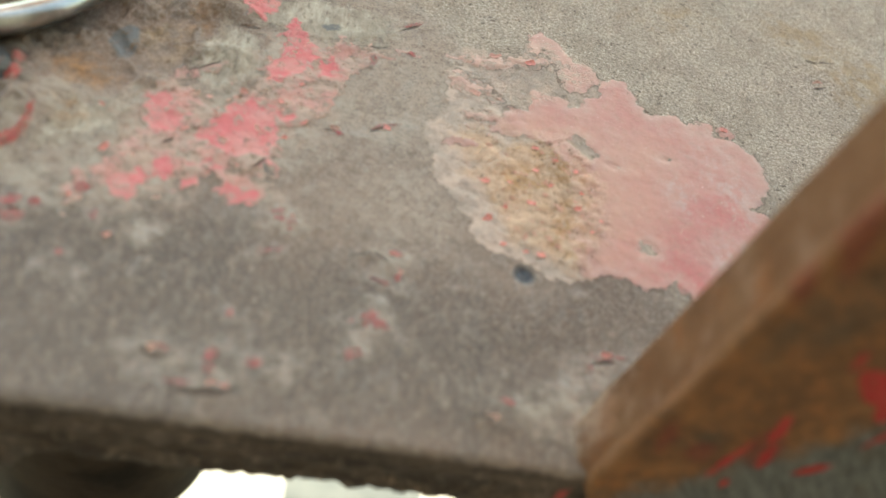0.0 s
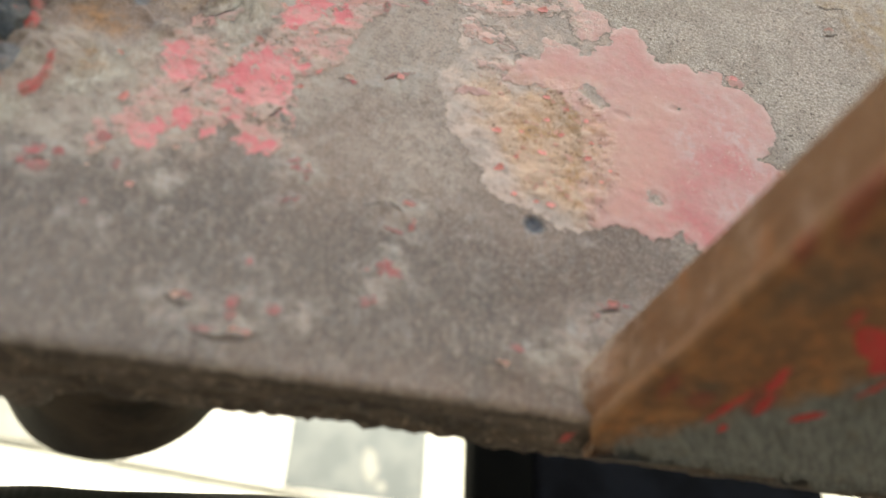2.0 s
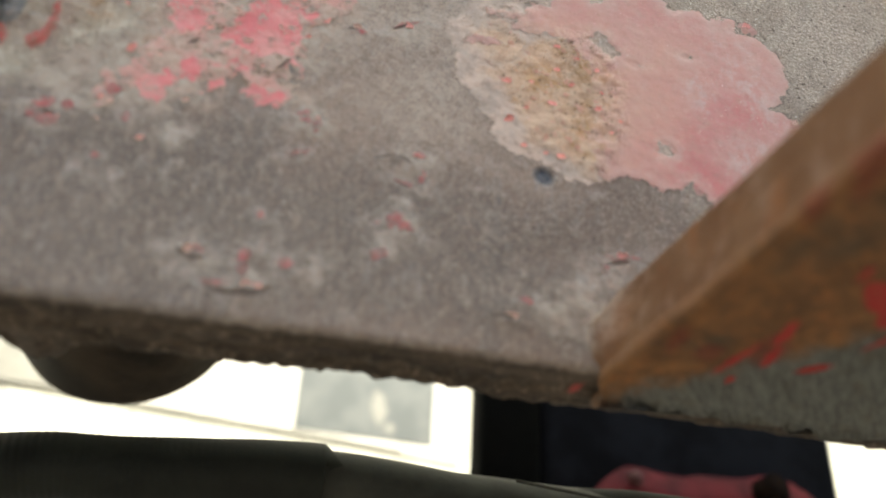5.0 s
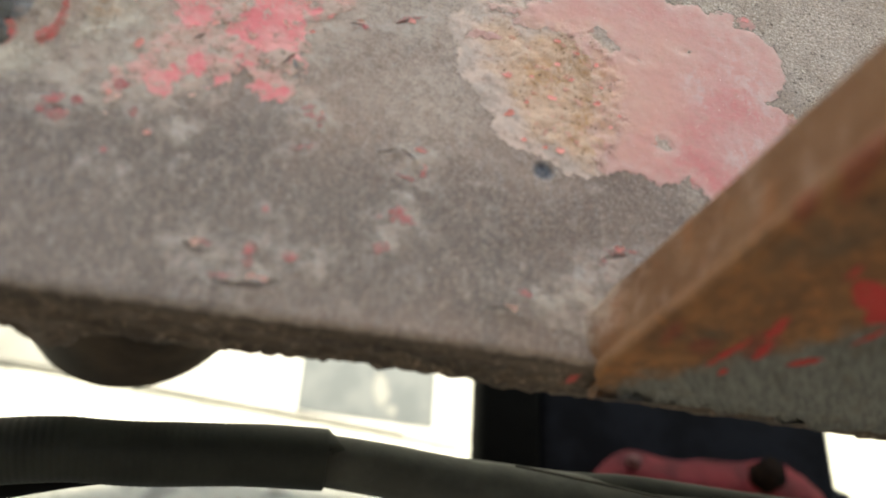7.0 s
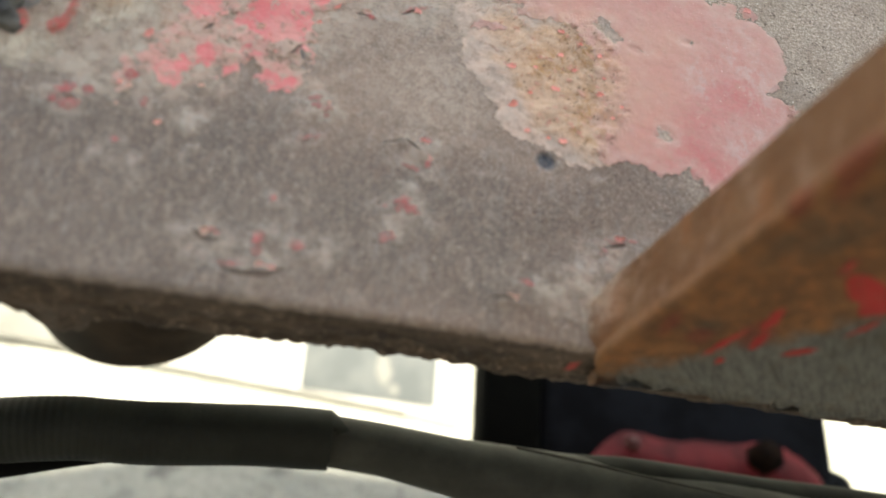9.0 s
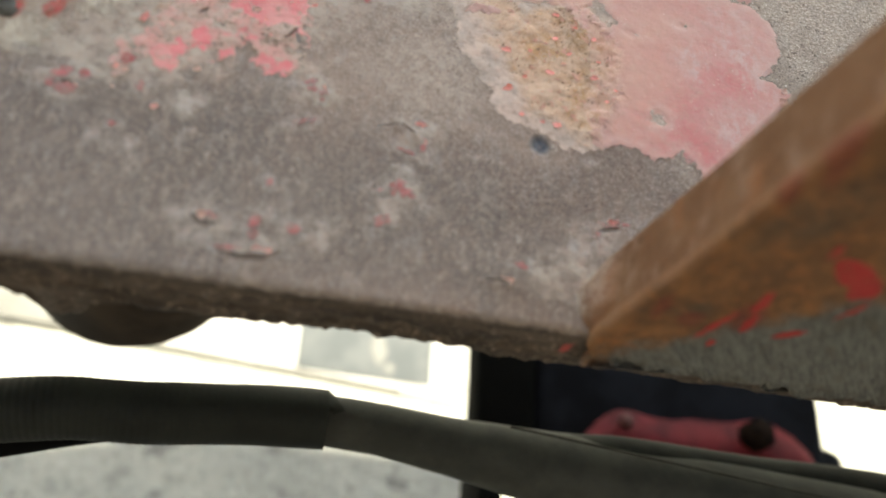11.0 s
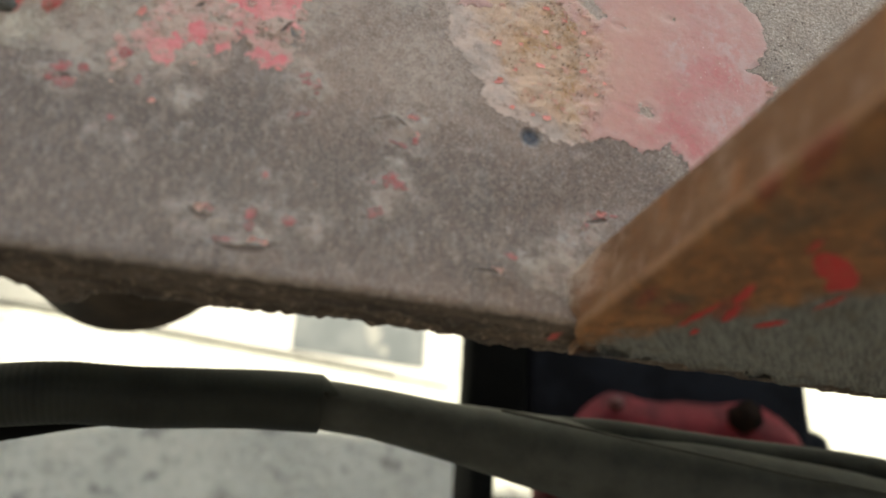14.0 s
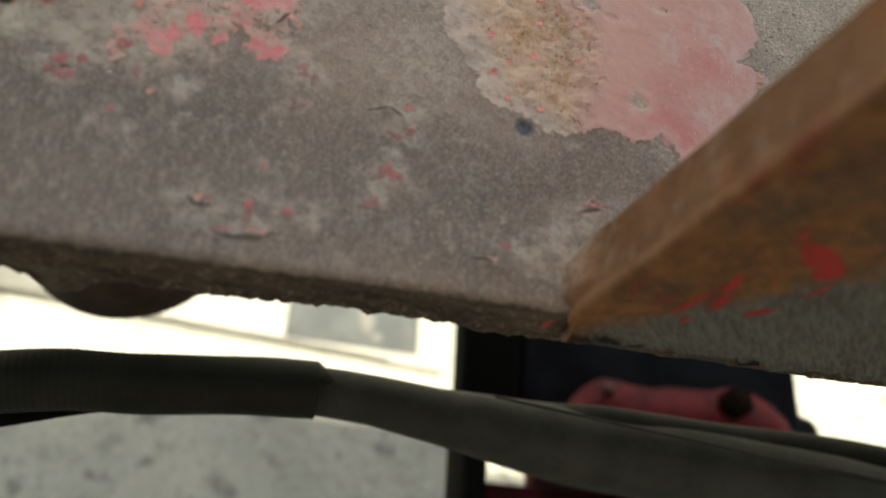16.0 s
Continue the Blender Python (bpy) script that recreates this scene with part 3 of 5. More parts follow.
STEEL = plate_material()
RUST = flange_material()
FLAKE = flake_material()
CURL_RED = simple_material("curled_red_paint", lin(222, 126, 118), lin(230, 166, 152), 2, 0.6, 0.1)
CONCRETE = ground_material()
PAVING = simple_material("pale_cement_paving", (0.38, 0.39, 0.38, 1), (0.45, 0.455, 0.44, 1), 60, 0.9, 0.6, spec=0.2)
DARK_PIPE = simple_material("dark_pipe_steel", lin(34, 27, 21), lin(58, 47, 37), 30, 0.8, 0.5, spec=0.12)
RUBBER = simple_material("dull_black_rubber", lin(38, 39, 35), lin(54, 55, 50), 20, 0.75, 0.25)
RUBBER_DARK = simple_material("black_corrugated_plastic", lin(19, 21, 18), lin(29, 31, 27), 25, 0.7, 0.2, spec=0.2)
BLACK_PAINT = simple_material("blue_black_paint", lin(15, 16, 20), lin(26, 28, 34), 30, 0.9, 0.3, spec=0.06)
BLACK_POST = simple_material("near_black", lin(3, 3, 3), lin(8, 8, 7), 25, 0.9, 0.4, spec=0.06)
RED_PAINT = simple_material("dusty_red_paint", lin(74, 17, 25), lin(106, 28, 36), 26, 0.75, 0.4, spec=0.2, speck=lin(84, 34, 34))
BOLT_STEEL = simple_material("rusty_bolt_steel", lin(14, 9, 8), lin(30, 20, 16), 5, 0.95, 0.3, spec=0.05)
CABLE = simple_material("black_cable_rubber", lin(22, 23, 21), lin(34, 35, 32), 20, 0.8, 0.2, spec=0.15)
CHROME = simple_material("brushed_bright_steel", lin(158, 162, 160), lin(190, 193, 190), 8, 0.28, 0.05, metal=1.0)


# a ground shadow put into colour: grey patch with a lighter gap
def shade_patch_material():
    n = Nodes("ground_shade_patch")
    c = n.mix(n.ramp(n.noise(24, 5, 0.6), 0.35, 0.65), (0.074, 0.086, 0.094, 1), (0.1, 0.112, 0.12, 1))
    light_gap = n.ramp(n.math("ADD", n.blobs([(20, 197, 6, 16, 8), (30, 182, 4, 4, 0)], n.warp(9, 9)), n.math("MULTIPLY", n.noise(5), 2.0)), 0, 4)
    c = n.mix(light_gap, c, (0.17, 0.175, 0.172, 1))
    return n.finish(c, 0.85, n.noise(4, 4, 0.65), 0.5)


SHADE_PATCH = shade_patch_material()
BODY_RED = simple_material("unseen_frame_red", lin(168, 112, 102), lin(186, 140, 128), 200, 0.7, 0.5)
CLOD_DARK = simple_material("blue_grey_lump", lin(58, 63, 66), lin(98, 97, 93), 7, 0.9, 1.2, speck=lin(132, 84, 76))
CLOD = simple_material("crusted_rust_lump", lin(104, 90, 76), lin(160, 150, 134), 7, 0.9, 1.2, speck=lin(160, 92, 74))

# ---- ground ----
bm = bmesh.new()
bmesh.ops.create_grid(bm, x_segments=40, y_segments=40, size=60)
ground = part("ground", bm, CONCRETE, None)
tagged(ground, "pale sunlit concrete ground with dark dirt spots", "ground", kind="structure")


def paving_slab():
    """A thin slab whose front lip stands a little above the ground, with a mortar joint along it."""
    turn = Matrix.Translation((-0.09, 0.1695, 0)) @ Matrix.Rotation(radians(-3.0), 4, "Z")
    bm = bm_box((-1.5, 0.0, 0.0), (0.175, 1.2, 0.003), 0.0008)
    bm.transform(turn)
    slab = part("pavement", bm, PAVING, None)
    bm = bm_box((-1.49, 0.001, 0.0028), (0.13, 0.0042, 0.0034), 0.0002)
    bm.transform(turn)
    part("joint", bm, simple_material("grey_mortar", (0.1, 0.1, 0.095, 1), (0.16, 0.16, 0.15, 1), 12, 0.95, 0.4), slab, "narrow grey mortar joint")
    return slab


tagged(paving_slab(), "pale concrete paving slab with a low lip", "pavement", kind="structure")


# unseen dark wall, added behind the standpoint to keep light off front faces
wall = part("blocker_wall", bm_box((-1.5, -0.52, 0.0), (2.2, -0.42, 2.3), 0.004), simple_material("dark_blocker", (0.09, 0.085, 0.078, 1), (0.13, 0.12, 0.11, 1), 200, 0.9, 1.0, spec=0.1), None)
tagged(wall, "unseen dark wall that blocks light from the front", "wall", kind="structure")

# ---- machine ----
frame_thing = thing("machine_frame", mm(0, 0, -20), "rusted heavy steel machine frame with peeling red paint", "machine frame")


# where the coats lie on the plate: ellipses (x, y, rx, ry, degrees), millimetres
COATS = {}
COATS["pink"] = [(-28, 128, 5, 1.6, 10), (48.5, 118.2, 2.6, 2.0, 10), (-24, 103.5, 5, 1.6, 8), (-30.5, 91.6, 3.4, 1.2, 5)]
COATS["pink_hole"] = [(11, 94.6, 1.6, 1.0, -20), (44.6, 118.6, 0.9, 3.4, 10), (48.5, 115.6, 3.6, 0.7, 5), (7.5, 123.4, 2.6, 2.2, 30), (27.4, 101.0, 0.9, 0.5, 0)]
COATS["low_red"] = [(26, 71, 9, 6, 35), (19, 58.5, 10, 4.5, 8), (40, 84, 13, 9, 40), (33, 56, 8, 8, 0), (28, 62, 12, 9, 0), (14, 66, 7, 9, 0)]
COATS["tan_over"] = [(0, 78, 11, 24, 0), (-10, 97, 13, 5, 0), (-4, 62, 9, 9, 0)]
COATS["tan"] = [(-26, 92, 7, 8, 0)]
COATS["pale"] = [(-28, 108, 12, 14, 0), (-12, 124, 22, 10, 20), (-84, 82, 24, 16, 0), (-72, 105, 14, 18, 0),
    (-106, 66, 13, 15, 20), (-122, 66, 24, 22, 0), (-52, 90, 9, 4, 5), (-47, 45, 7, 5, -30), (-72, 53, 5, 5, 0),
    (-102, 44, 6, 4, 0), (-130, 43, 6, 4, 0), (-80, 9, 8, 4, 0), (-50, 28, 6, 7, 0), (-65, 15, 2.5, 5, 0),
    (-95, 14, 7, 4, 0), (-8, 13, 8, 6, 0)]
COATS["crust"] = [(-72, 130, 26, 11, 5), (-62, 120, 8, 4, 0), (-142, 54, 14, 7, 20)]
COATS["rust"] = [(-112, 74, 3, 8, 10), (-84, 64, 4, 3, 0), (-126, 74, 4, 3, 20), (-61, 117, 3, 3, 0)]
COATS["buff"] = [(101, 160, 14, 20, 10), (38, 171, 12, 6, 15), (88, 178, 16, 8, 0)]
COATS["cap_shade"] = [(-149, 88, 13, 17, 0), (-138, 100, 12, 7, 10)]
COATS["chip"] = [(-80, 67.5, 2.4, 2.6, 0), (-69, 128, 3, 2, 20)]
COATS["grit"] = [(10, 42, 32, 15, 15), (-16, 34, 18, 12, 0), (56, 96, 8, 22, 10)]
COATS["red"] = [(-78.5, 64, 1.6, 3.2, 0), (-118.5, 50, 1.6, 3, 0), (-98, 100, 5, 1.3, 35), (-103, 97, 3.0, 2.0, 30), (-60, 119.5, 7, 1.3, 10), (-48, 123, 3, 1.2, 0), (-118, 56, 1.8, 4, 20)]
COATS["core"] = [(-95.5, 59.5, 1.6, 2.4, -30), (-107, 81, 2.0, 3, 0), (-78.4, 70, 1.6, 1.4, 0), (-92.5, 66.5, 2.6, 1.2, 0)]
COATS["specks"] = [(-79.7, 25.9, 0.8, 0.8, 0), (-50.3, 31, 1.8, 1.0, 30), (-47.8, 28.8, 2.0, 1.4, 0), (-51.2, 28.5, 1.0, 0.7, 0), (-53.2, 20.9, 1.8, 1.6, 20),
    (-81.6, 14.9, 1.4, 1.7, 0), (-81.5, 12.2, 1.0, 1.4, 0), (-72.4, 14.8, 1.6, 1.2, 0), (-92, 15, 2.2, 0.8, 0), (-87, 7.8, 2.6, 0.6, 0),
    (-45.6, 49.6, 1.3, 1.1, 0), (-45, 42.7, 1.0, 1.0, 0), (-72.9, 53.8, 1.6, 0.9, -30), (-73.8, 44.2, 1.8, 0.6, 30), (5, 31, 3.0, 0.7, 10), (0, 27, 0.8, 1.6, -20), (-19, 15, 1.3, 0.8, 0)]
COATS["spots"] = [(-130.4, 44.5, 1.6, 1.1, 0), (-129.2, 46.2, 1.4, 1.2, 0), (-131.3, 42, 1.8, 1.3, 0), (-128.4, 41, 2.5, 1.4, 0), (-124.9, 45.6, 1.1, 1.4, 0),
    (-116.5, 33.8, 0.8, 0.8, 0), (-55, 28.5, 0.9, 0.5, 0), (-48.9, 41, 1.4, 0.5, -20), (-116.8, 53, 2.0, 1.2, 60), (-74.2, 56, 1.6, 0.8, 20), (-70.6, 53, 0.8, 1.6, 0),
    (-46, 137, 3.0, 0.6, 35), (-46.3, 123, 1.4, 1.0, 0), (-56.6, 117.6, 1.0, 2.5, 0), (-52, 91.6, 3.0, 0.6, 25), (-63, 86.2, 1.4, 0.8, 0), (-113, 46, 1.0, 1.4, 0)]
COATS["lump_red"] = [(-145, 61, 3.0, 3.4, 0), (-141, 88, 1.6, 2.4, 20)]
COATS["crack"] = [(-53.6, 47.8, 2.9, 0.6, 18), (-49.3, 47.4, 2.6, 0.65, -38), (-85.4, 5.9, 3.2, 0.6, -10), (-80.8, 6.0, 3.2, 0.85, 6), (-77, 7.2, 2.4, 0.6, 28), (-24.6, 9.8, 3.8, 0.6, -3), (-94.6, 13.6, 1.7, 0.7, -42), (-92, 12.7, 2.0, 0.7, 8), (-80.3, 69.8, 2.4, 0.6, 62), (-102.6, 71.6, 1.5, 0.6, 48), (3, 29, 3.6, 0.5, 15), (-65, 86.4, 2.0, 0.75, 10), (-52.5, 90.8, 3.4, 0.45, 30), (-47, 135, 2.8, 0.5, 40), (-58, 122.6, 5.5, 0.45, 18), (-90.8, 120.3, 3.4, 0.65, 3), (86.5, 163, 2.2, 1.0, -15), (92, 164.2, 4.4, 0.45, 18)]
COATS["crack"] += [(85.4, 149.8, 3.6, 0.45, 22), (-128.6, 42.6, 1.6, 0.6, 0), (-99, 101, 5.5, 0.5, 40)]
COATS["front_tone"] = [(-118, 20, 64, 36, 0), (-132, 34, 34, 26, 0), (-60, 22, 50, 24, 6), (-20, 14, 40, 14, 0)]
COATS["ochre"] = [(-10, 92.5, 8, 3.0, 0), (-22, 72, 3, 3, 0), (-27, 106, 4, 3, 0), (-4, 88, 6, 6, 0), (-14, 82, 8, 7, 0), (3, 84, 4, 8, 0)]
COATS["wash"] = [(-76, 106, 12, 18, 0), (-106, 80, 9, 16, 10), (-86, 84, 20, 14, 20), (-73, 100, 8, 16, 10), (-106, 72, 12, 20, 10), (-80, 62, 7, 4, 0), (-4, 18, 3, 8, 10), (2, 26, 3, 6, -20)]
COATS["upper"] = [(-44, 118, 36, 46, 0), (-44, 70, 22, 20, 0), (0, 122, 30, 24, 0)]
COATS["chalk"] = [(-65.8, 14.5, 1.6, 4.8, 8), (-101, 43.4, 3.8, 2.4, 10), (-109, 42, 1.3, 1.1, 0), (-98, 14, 3.4, 2.0, 10), (-93, 9.5, 3.2, 1.8, 0), (-48, 46, 2.0, 4.2, 40),
    (-78, 9.4, 3.0, 1.6, 10), (-47, 34, 3.4, 1.6, -20), (-43, 26, 2.6, 1.4, 0), (-42.5, 86.4, 1.1, 1.0, 0), (-111, 29, 1.8, 2.8, 0), (-52, 24.5, 2.8, 1.2, 0), (-79, 17.5, 1.8, 3.0, 0),
    (-72, 52, 3.0, 1.6, 20), (-2.2, 48.1, 2.4, 1.6, 0), (-57, 88, 4.0, 1.8, 10), (-120, 30, 2.0, 3.0, 0), (-32, 43, 3.0, 1.0, 10), (-5, 22, 3.4, 3.0, 30)]
COATS["scuff"] = [(46, 94, 8, 18, 20), (42, 68, 9, 8, 40), (30, 88, 6, 10, 0)]
COATS["warm"] = [(13, 80, 12, 24, 0), (-6, 104, 14, 5, 0), (20, 98, 12, 9, 0)]
COATS["thin"] = [(-16, 127, 24, 15, 12), (-28, 112, 12, 12, 0)]
COATS["dot"] = [(-14.9, 50.4, 2.7, 2.6, 0)]
COATS["primer"] = [(-28, 128, 8, 4, 20)]
# torn outlines of the larger remains of paint and crust, corner by corner
OUTLINES = {}
OUTLINES["pink"] = [[(-18.9, 107.9), (-12, 110), (-10.6, 113.1), (-12, 115.8), (-11.1, 118.8), (-7.1, 118.3), (-0.7, 118.8), (0.7, 115.3), (3.8, 116.8), (5.1, 120.6), (9.1, 124.1), (11.3, 129.2), (14, 131.8),
     (17.2, 131.8), (19.7, 128.2), (21.6, 123), (25.2, 117.7), (27.8, 119.9), (32.9, 120.9), (36, 117), (39.8, 119.8), (43.7, 121), (43.8, 117.1), (45.6, 114.7), (50, 115.6), (55.5, 110.1), (58.2, 103.8),
     (57.6, 97.2), (54.7, 91.9), (50.3, 87.7), (53.6, 87.1), (57.9, 85.7), (59, 84), (55.8, 78.8), (44.2, 62.5), (36.7, 53.7), (31.3, 49.8), (29, 51.7), (27.3, 53.8), (24.2, 57.1),
     (19.9, 53.7), (16.4, 53.1), (13.5, 54.8), (5.9, 55.2), (1, 53.1), (-2.9, 62.9), (-0.9, 76.5), (-2.1, 90.1), (-8.4, 98.8), (-23, 98)]]
OUTLINES["pink"] += [[(-34.8, 118.6), (-32, 120.5), (-28.5, 118.4), (-24.3, 117.3), (-23.3, 114.2), (-26.2, 112.3), (-30.2, 111.1), (-33.4, 112)], [(-24.6, 113.3), (-21.6, 114), (-19.8, 111.7), (-22, 109.8), (-23.7, 110.7)], [(-34.6, 126.2), (-28.4, 130.1), (-24.3, 128.4), (-18.7, 130.5), (-12.6, 133.9), (-5.9, 135), (-5.7, 131.4), (-10.1, 128.9), (-14.4, 129.3), (-21.3, 124.8), (-26.3, 124.4), (-29.6, 125.6)], [(-10.9, 144.2), (-6.9, 146.7), (-2.6, 143.2), (-0.1, 139.4), (1.8, 135.5), (7.7, 135.3), (9.6, 132.5), (9.1, 127.9), (5.7, 125.3), (3.8, 121.7), (1.1, 122.1), (-0.9, 124.2), (-2.1, 127.4),
     (-3.1, 132.3), (-4.8, 136.5), (-8.1, 139.1), (-9.8, 134.8), (-11.9, 136.2)]]
OUTLINES["pink_hole"] = [
    [(15.4, 64.9), (15.9, 67.3), (17.9, 68.6), (20.1, 67.8), (20.5, 65.5), (18.8, 63.8), (16.9, 63.8)],
    [(-0.8, 119.3), (2.1, 122.2), (4.7, 120.5), (3.1, 116.1), (0, 115.1)],
    [(-1.8, 100.6), (0.8, 103.4), (3.2, 102.8), (6.4, 98.6), (7.3, 96.3), (4.9, 95.2), (1.7, 97.7)]]
OUTLINES["tan"] = [[(-31.8, 80.7), (-24.3, 87.8), (-18.1, 96.1), (-8.3, 101.3), (-0.8, 101.7), (5.9, 94.2), (7.9, 82.6), (8.2, 70.7), (4.2, 58.8), (-1.7, 52.1), (-8.8, 55.8), (-14.7, 58), (-19.4, 59.1),
                    (-21.6, 67.7), (-27.2, 78.8)]]
OUTLINES["ochre"] = [[(-8.7, 77.4), (-0.8, 79.4), (3.6, 72.8), (2, 64), (-0.1, 57.3), (-7.6, 58.2), (-11.2, 62.8), (-8.9, 69.8)]]
OUTLINES["primer"] = [[(-35.1, 119.7), (-26.4, 131.8), (-14.3, 133.8), (-9.6, 145.8), (24, 112), (26, 66), (6, 56), (2.2, 53), (-3.3, 50.4), (-8.9, 50.2), (-13.5, 53.4), (-19.4, 55.2), (-24.1, 55.9),
                       (-28.6, 60.5), (-26.9, 64.5), (-31.4, 68.6), (-34.6, 73.4), (-39.3, 79.9), (-37.8, 86.6), (-39.9, 90.5), (-42, 96.1), (-35.2, 102.1), (-35.8, 111.2)]]
OUTLINES["red"] = [[(-82.9, 125.1), (-80.1, 127.4), (-77.3, 124.5), (-75.6, 119.6), (-72.6, 117.6), (-70.5, 116.3), (-68, 118.9), (-66.3, 123.8), (-64.2, 125), (-62.7, 122), (-57.3, 122.8), (-56.4, 119.1), (-57.2, 113.9),
     (-59.5, 112.2), (-63.1, 104.9), (-65.1, 100.6), (-66.1, 95.8), (-67.2, 91.1), (-69.8, 89.2), (-71.6, 86.3), (-77, 83.9), (-77.8, 80.8), (-76.4, 78.1), (-77.1, 73.7), (-78.9, 69.4), (-77.2, 63.4),
     (-78.2, 59.5), (-80.3, 56.3), (-84, 64), (-90, 74), (-86, 90), (-81.6, 104), (-80.2, 115)]]
OUTLINES["red"] += [[(-80.3, 56.3), (-85.6, 57.6), (-88.2, 61.4), (-90.6, 63.5), (-93.4, 61.7), (-93.9, 57.9), (-95.8, 57.8), (-98.4, 61.6), (-104.5, 60.2), (-105.5, 56.8), (-106.6, 53), (-109.3, 51.4),
     (-111.6, 52.6), (-114.7, 54.2), (-116.6, 56.5), (-116.6, 59.4), (-114.3, 61.9), (-112.5, 68.8), (-110.3, 71.4), (-108.9, 74.5), (-110.6, 79.2), (-110.9, 85.3), (-109.6, 89.2), (-106.4, 91.9),
     (-102.2, 92), (-99.5, 89.4), (-95.1, 85.6), (-92.4, 86), (-89.2, 93.2), (-85.9, 95.4), (-84.5, 101.2), (-84.6, 105.8), (-76, 112), (-72, 100), (-78, 86), (-80, 74), (-81, 64)]]
OUTLINES["core"] = [[(-96.7, 75.1), (-94.1, 79.1), (-91.8, 84.9), (-89.7, 88.9), (-86.6, 91), (-80.9, 91.4), (-77.7, 89.2), (-74, 89), (-75.9, 86.5), (-78.3, 84.6), (-77.5, 80.9), (-77.9, 76.7), (-79.5, 73.1), (-83.4, 72),
     (-86.4, 70.2), (-89.5, 72.2), (-93, 73.2)], [(-84.7, 104.4), (-82, 108.6), (-80.2, 113), (-81.4, 121.1), (-81.2, 126.3), (-78.8, 127.6), (-76.1, 120.9), (-73.1, 116.9), (-72, 112.9), (-72.7, 108.8), (-75.8, 105), (-79.5, 101.5), (-82.4, 101.4)], [(-111.9, 57.6), (-108.9, 59.1), (-106.7, 61.1), (-104.7, 60.5), (-105.3, 56.5), (-107, 52.7), (-109.9, 51.9), (-111.5, 54.3)], [(-103.3, 63.1), (-102.6, 65.8), (-100.6, 66.6), (-99.2, 64.5), (-99.1, 61.3), (-100.7, 59.8), (-102.4, 60.8)]]
OUTLINES["core"] += [[(-88.3, 60.2), (-86.3, 61.4), (-82.9, 60.1), (-80.2, 60.1), (-80.5, 56.5), (-83, 56.9), (-86.3, 57.8)], [(-110.8, 85), (-108.1, 87.1), (-104.6, 87.3), (-104, 83.3), (-106.2, 81.4), (-109.3, 81.7)], [(-109.6, 79.5), (-104.2, 82), (-99.7, 81.3), (-100.4, 77.8), (-104, 74.8), (-107.7, 74.9)], [(-94.8, 131.3), (-84.4, 135.2), (-85.3, 130.8), (-88.2, 124.8), (-91.4, 125.7)], [(-70.9, 111.3), (-67.5, 113.9), (-65.6, 110.7), (-67.1, 105.5), (-69.7, 106.5)]]
OUTLINES["chip"] = [[(-124.4, 101.2), (-123.6, 105.7), (-120.2, 109.3), (-117.2, 108.5), (-116.1, 101.3), (-118.1, 96.1), (-120.6, 96.1)],
                    [(-147.7, 71.1), (-141.8, 72.8), (-139.5, 69.8), (-140.4, 65), (-143.8, 64), (-146.3, 66)]]
OUTLINES["rust"] = [[(-135.4, 92.5), (-130.9, 96.7), (-124, 96.4), (-118.7, 91.5), (-116.9, 87.3), (-122.1, 83.9), (-131, 82.8)],
                    [(-106.6, 121.7), (-102.7, 125.2), (-99.3, 121.8), (-98.7, 114.5), (-101.5, 109.8), (-104.1, 112.6)]]
OUTLINES["buff"] = [[(-116, 108.4), (-112.9, 115.3), (-108.1, 120.6), (-104.9, 112.3), (-106, 103.3), (-110.6, 98.1), (-114.1, 98.8)]]
OUTLINES["crust"] = [[(-129.7, 78.4), (-123.1, 82.6), (-113.4, 86.7), (-110.3, 79.3), (-114.6, 70.1), (-123, 63.9), (-129.4, 60.2), (-133.1, 60.6), (-129.6, 73.5)],
                     [(-98.9, 124.5), (-93.6, 123.9), (-86.6, 118.7), (-79.6, 101.9), (-88.6, 94.5), (-93.2, 88.7), (-101, 92.8), (-106.2, 97.8), (-102.7, 108.2)]]
OUTLINES["lump_red"] = [[(-143, 81.5), (-142, 84.7), (-139.7, 85), (-138.2, 80.9), (-139, 77.8), (-141.2, 77.5)],
                        [(-138, 63), (-134.9, 65.6), (-134.1, 71.4), (-133.1, 73.5), (-132, 68.3), (-133.2, 63.9), (-134.3, 60.4), (-137.1, 59.7)]]


def within(corners, X, Y):
    """Millimetres inside a closed outline, less than nothing outside."""
    far, odd = np.full(X.shape, 1e9), np.zeros(X.shape, bool)
    for (ax, ay), (bx, by) in zip(corners, corners[1:] + corners[:1]):
        ux, uy = bx - ax, by - ay
        u = np.clip(((X - ax) * ux + (Y - ay) * uy) / (ux * ux + uy * uy), 0, 1)
        far = np.minimum(far, np.hypot(X - ax - u * ux, Y - ay - u * uy))
        if uy:
            odd ^= ((ay > Y) != (by > Y)) & (X < ax + (Y - ay) * ux / uy)
    return np.where(odd, far, -far)


def inside(rows, X, Y):
    """Millimetres inside the rim of the union of ellipses, as arrays."""
    best = np.full(X.shape, -90.0)
    for cx, cy, rx, ry, turn in rows:
        ca, sa = math.cos(radians(turn)), math.sin(radians(turn))
        u, v = (X - cx) * ca + (Y - cy) * sa, (Y - cy) * ca - (X - cx) * sa
        best = np.maximum(best, (1 - np.sqrt((u / rx) ** 2 + (v / ry) ** 2)) * min(rx, ry))
    return best


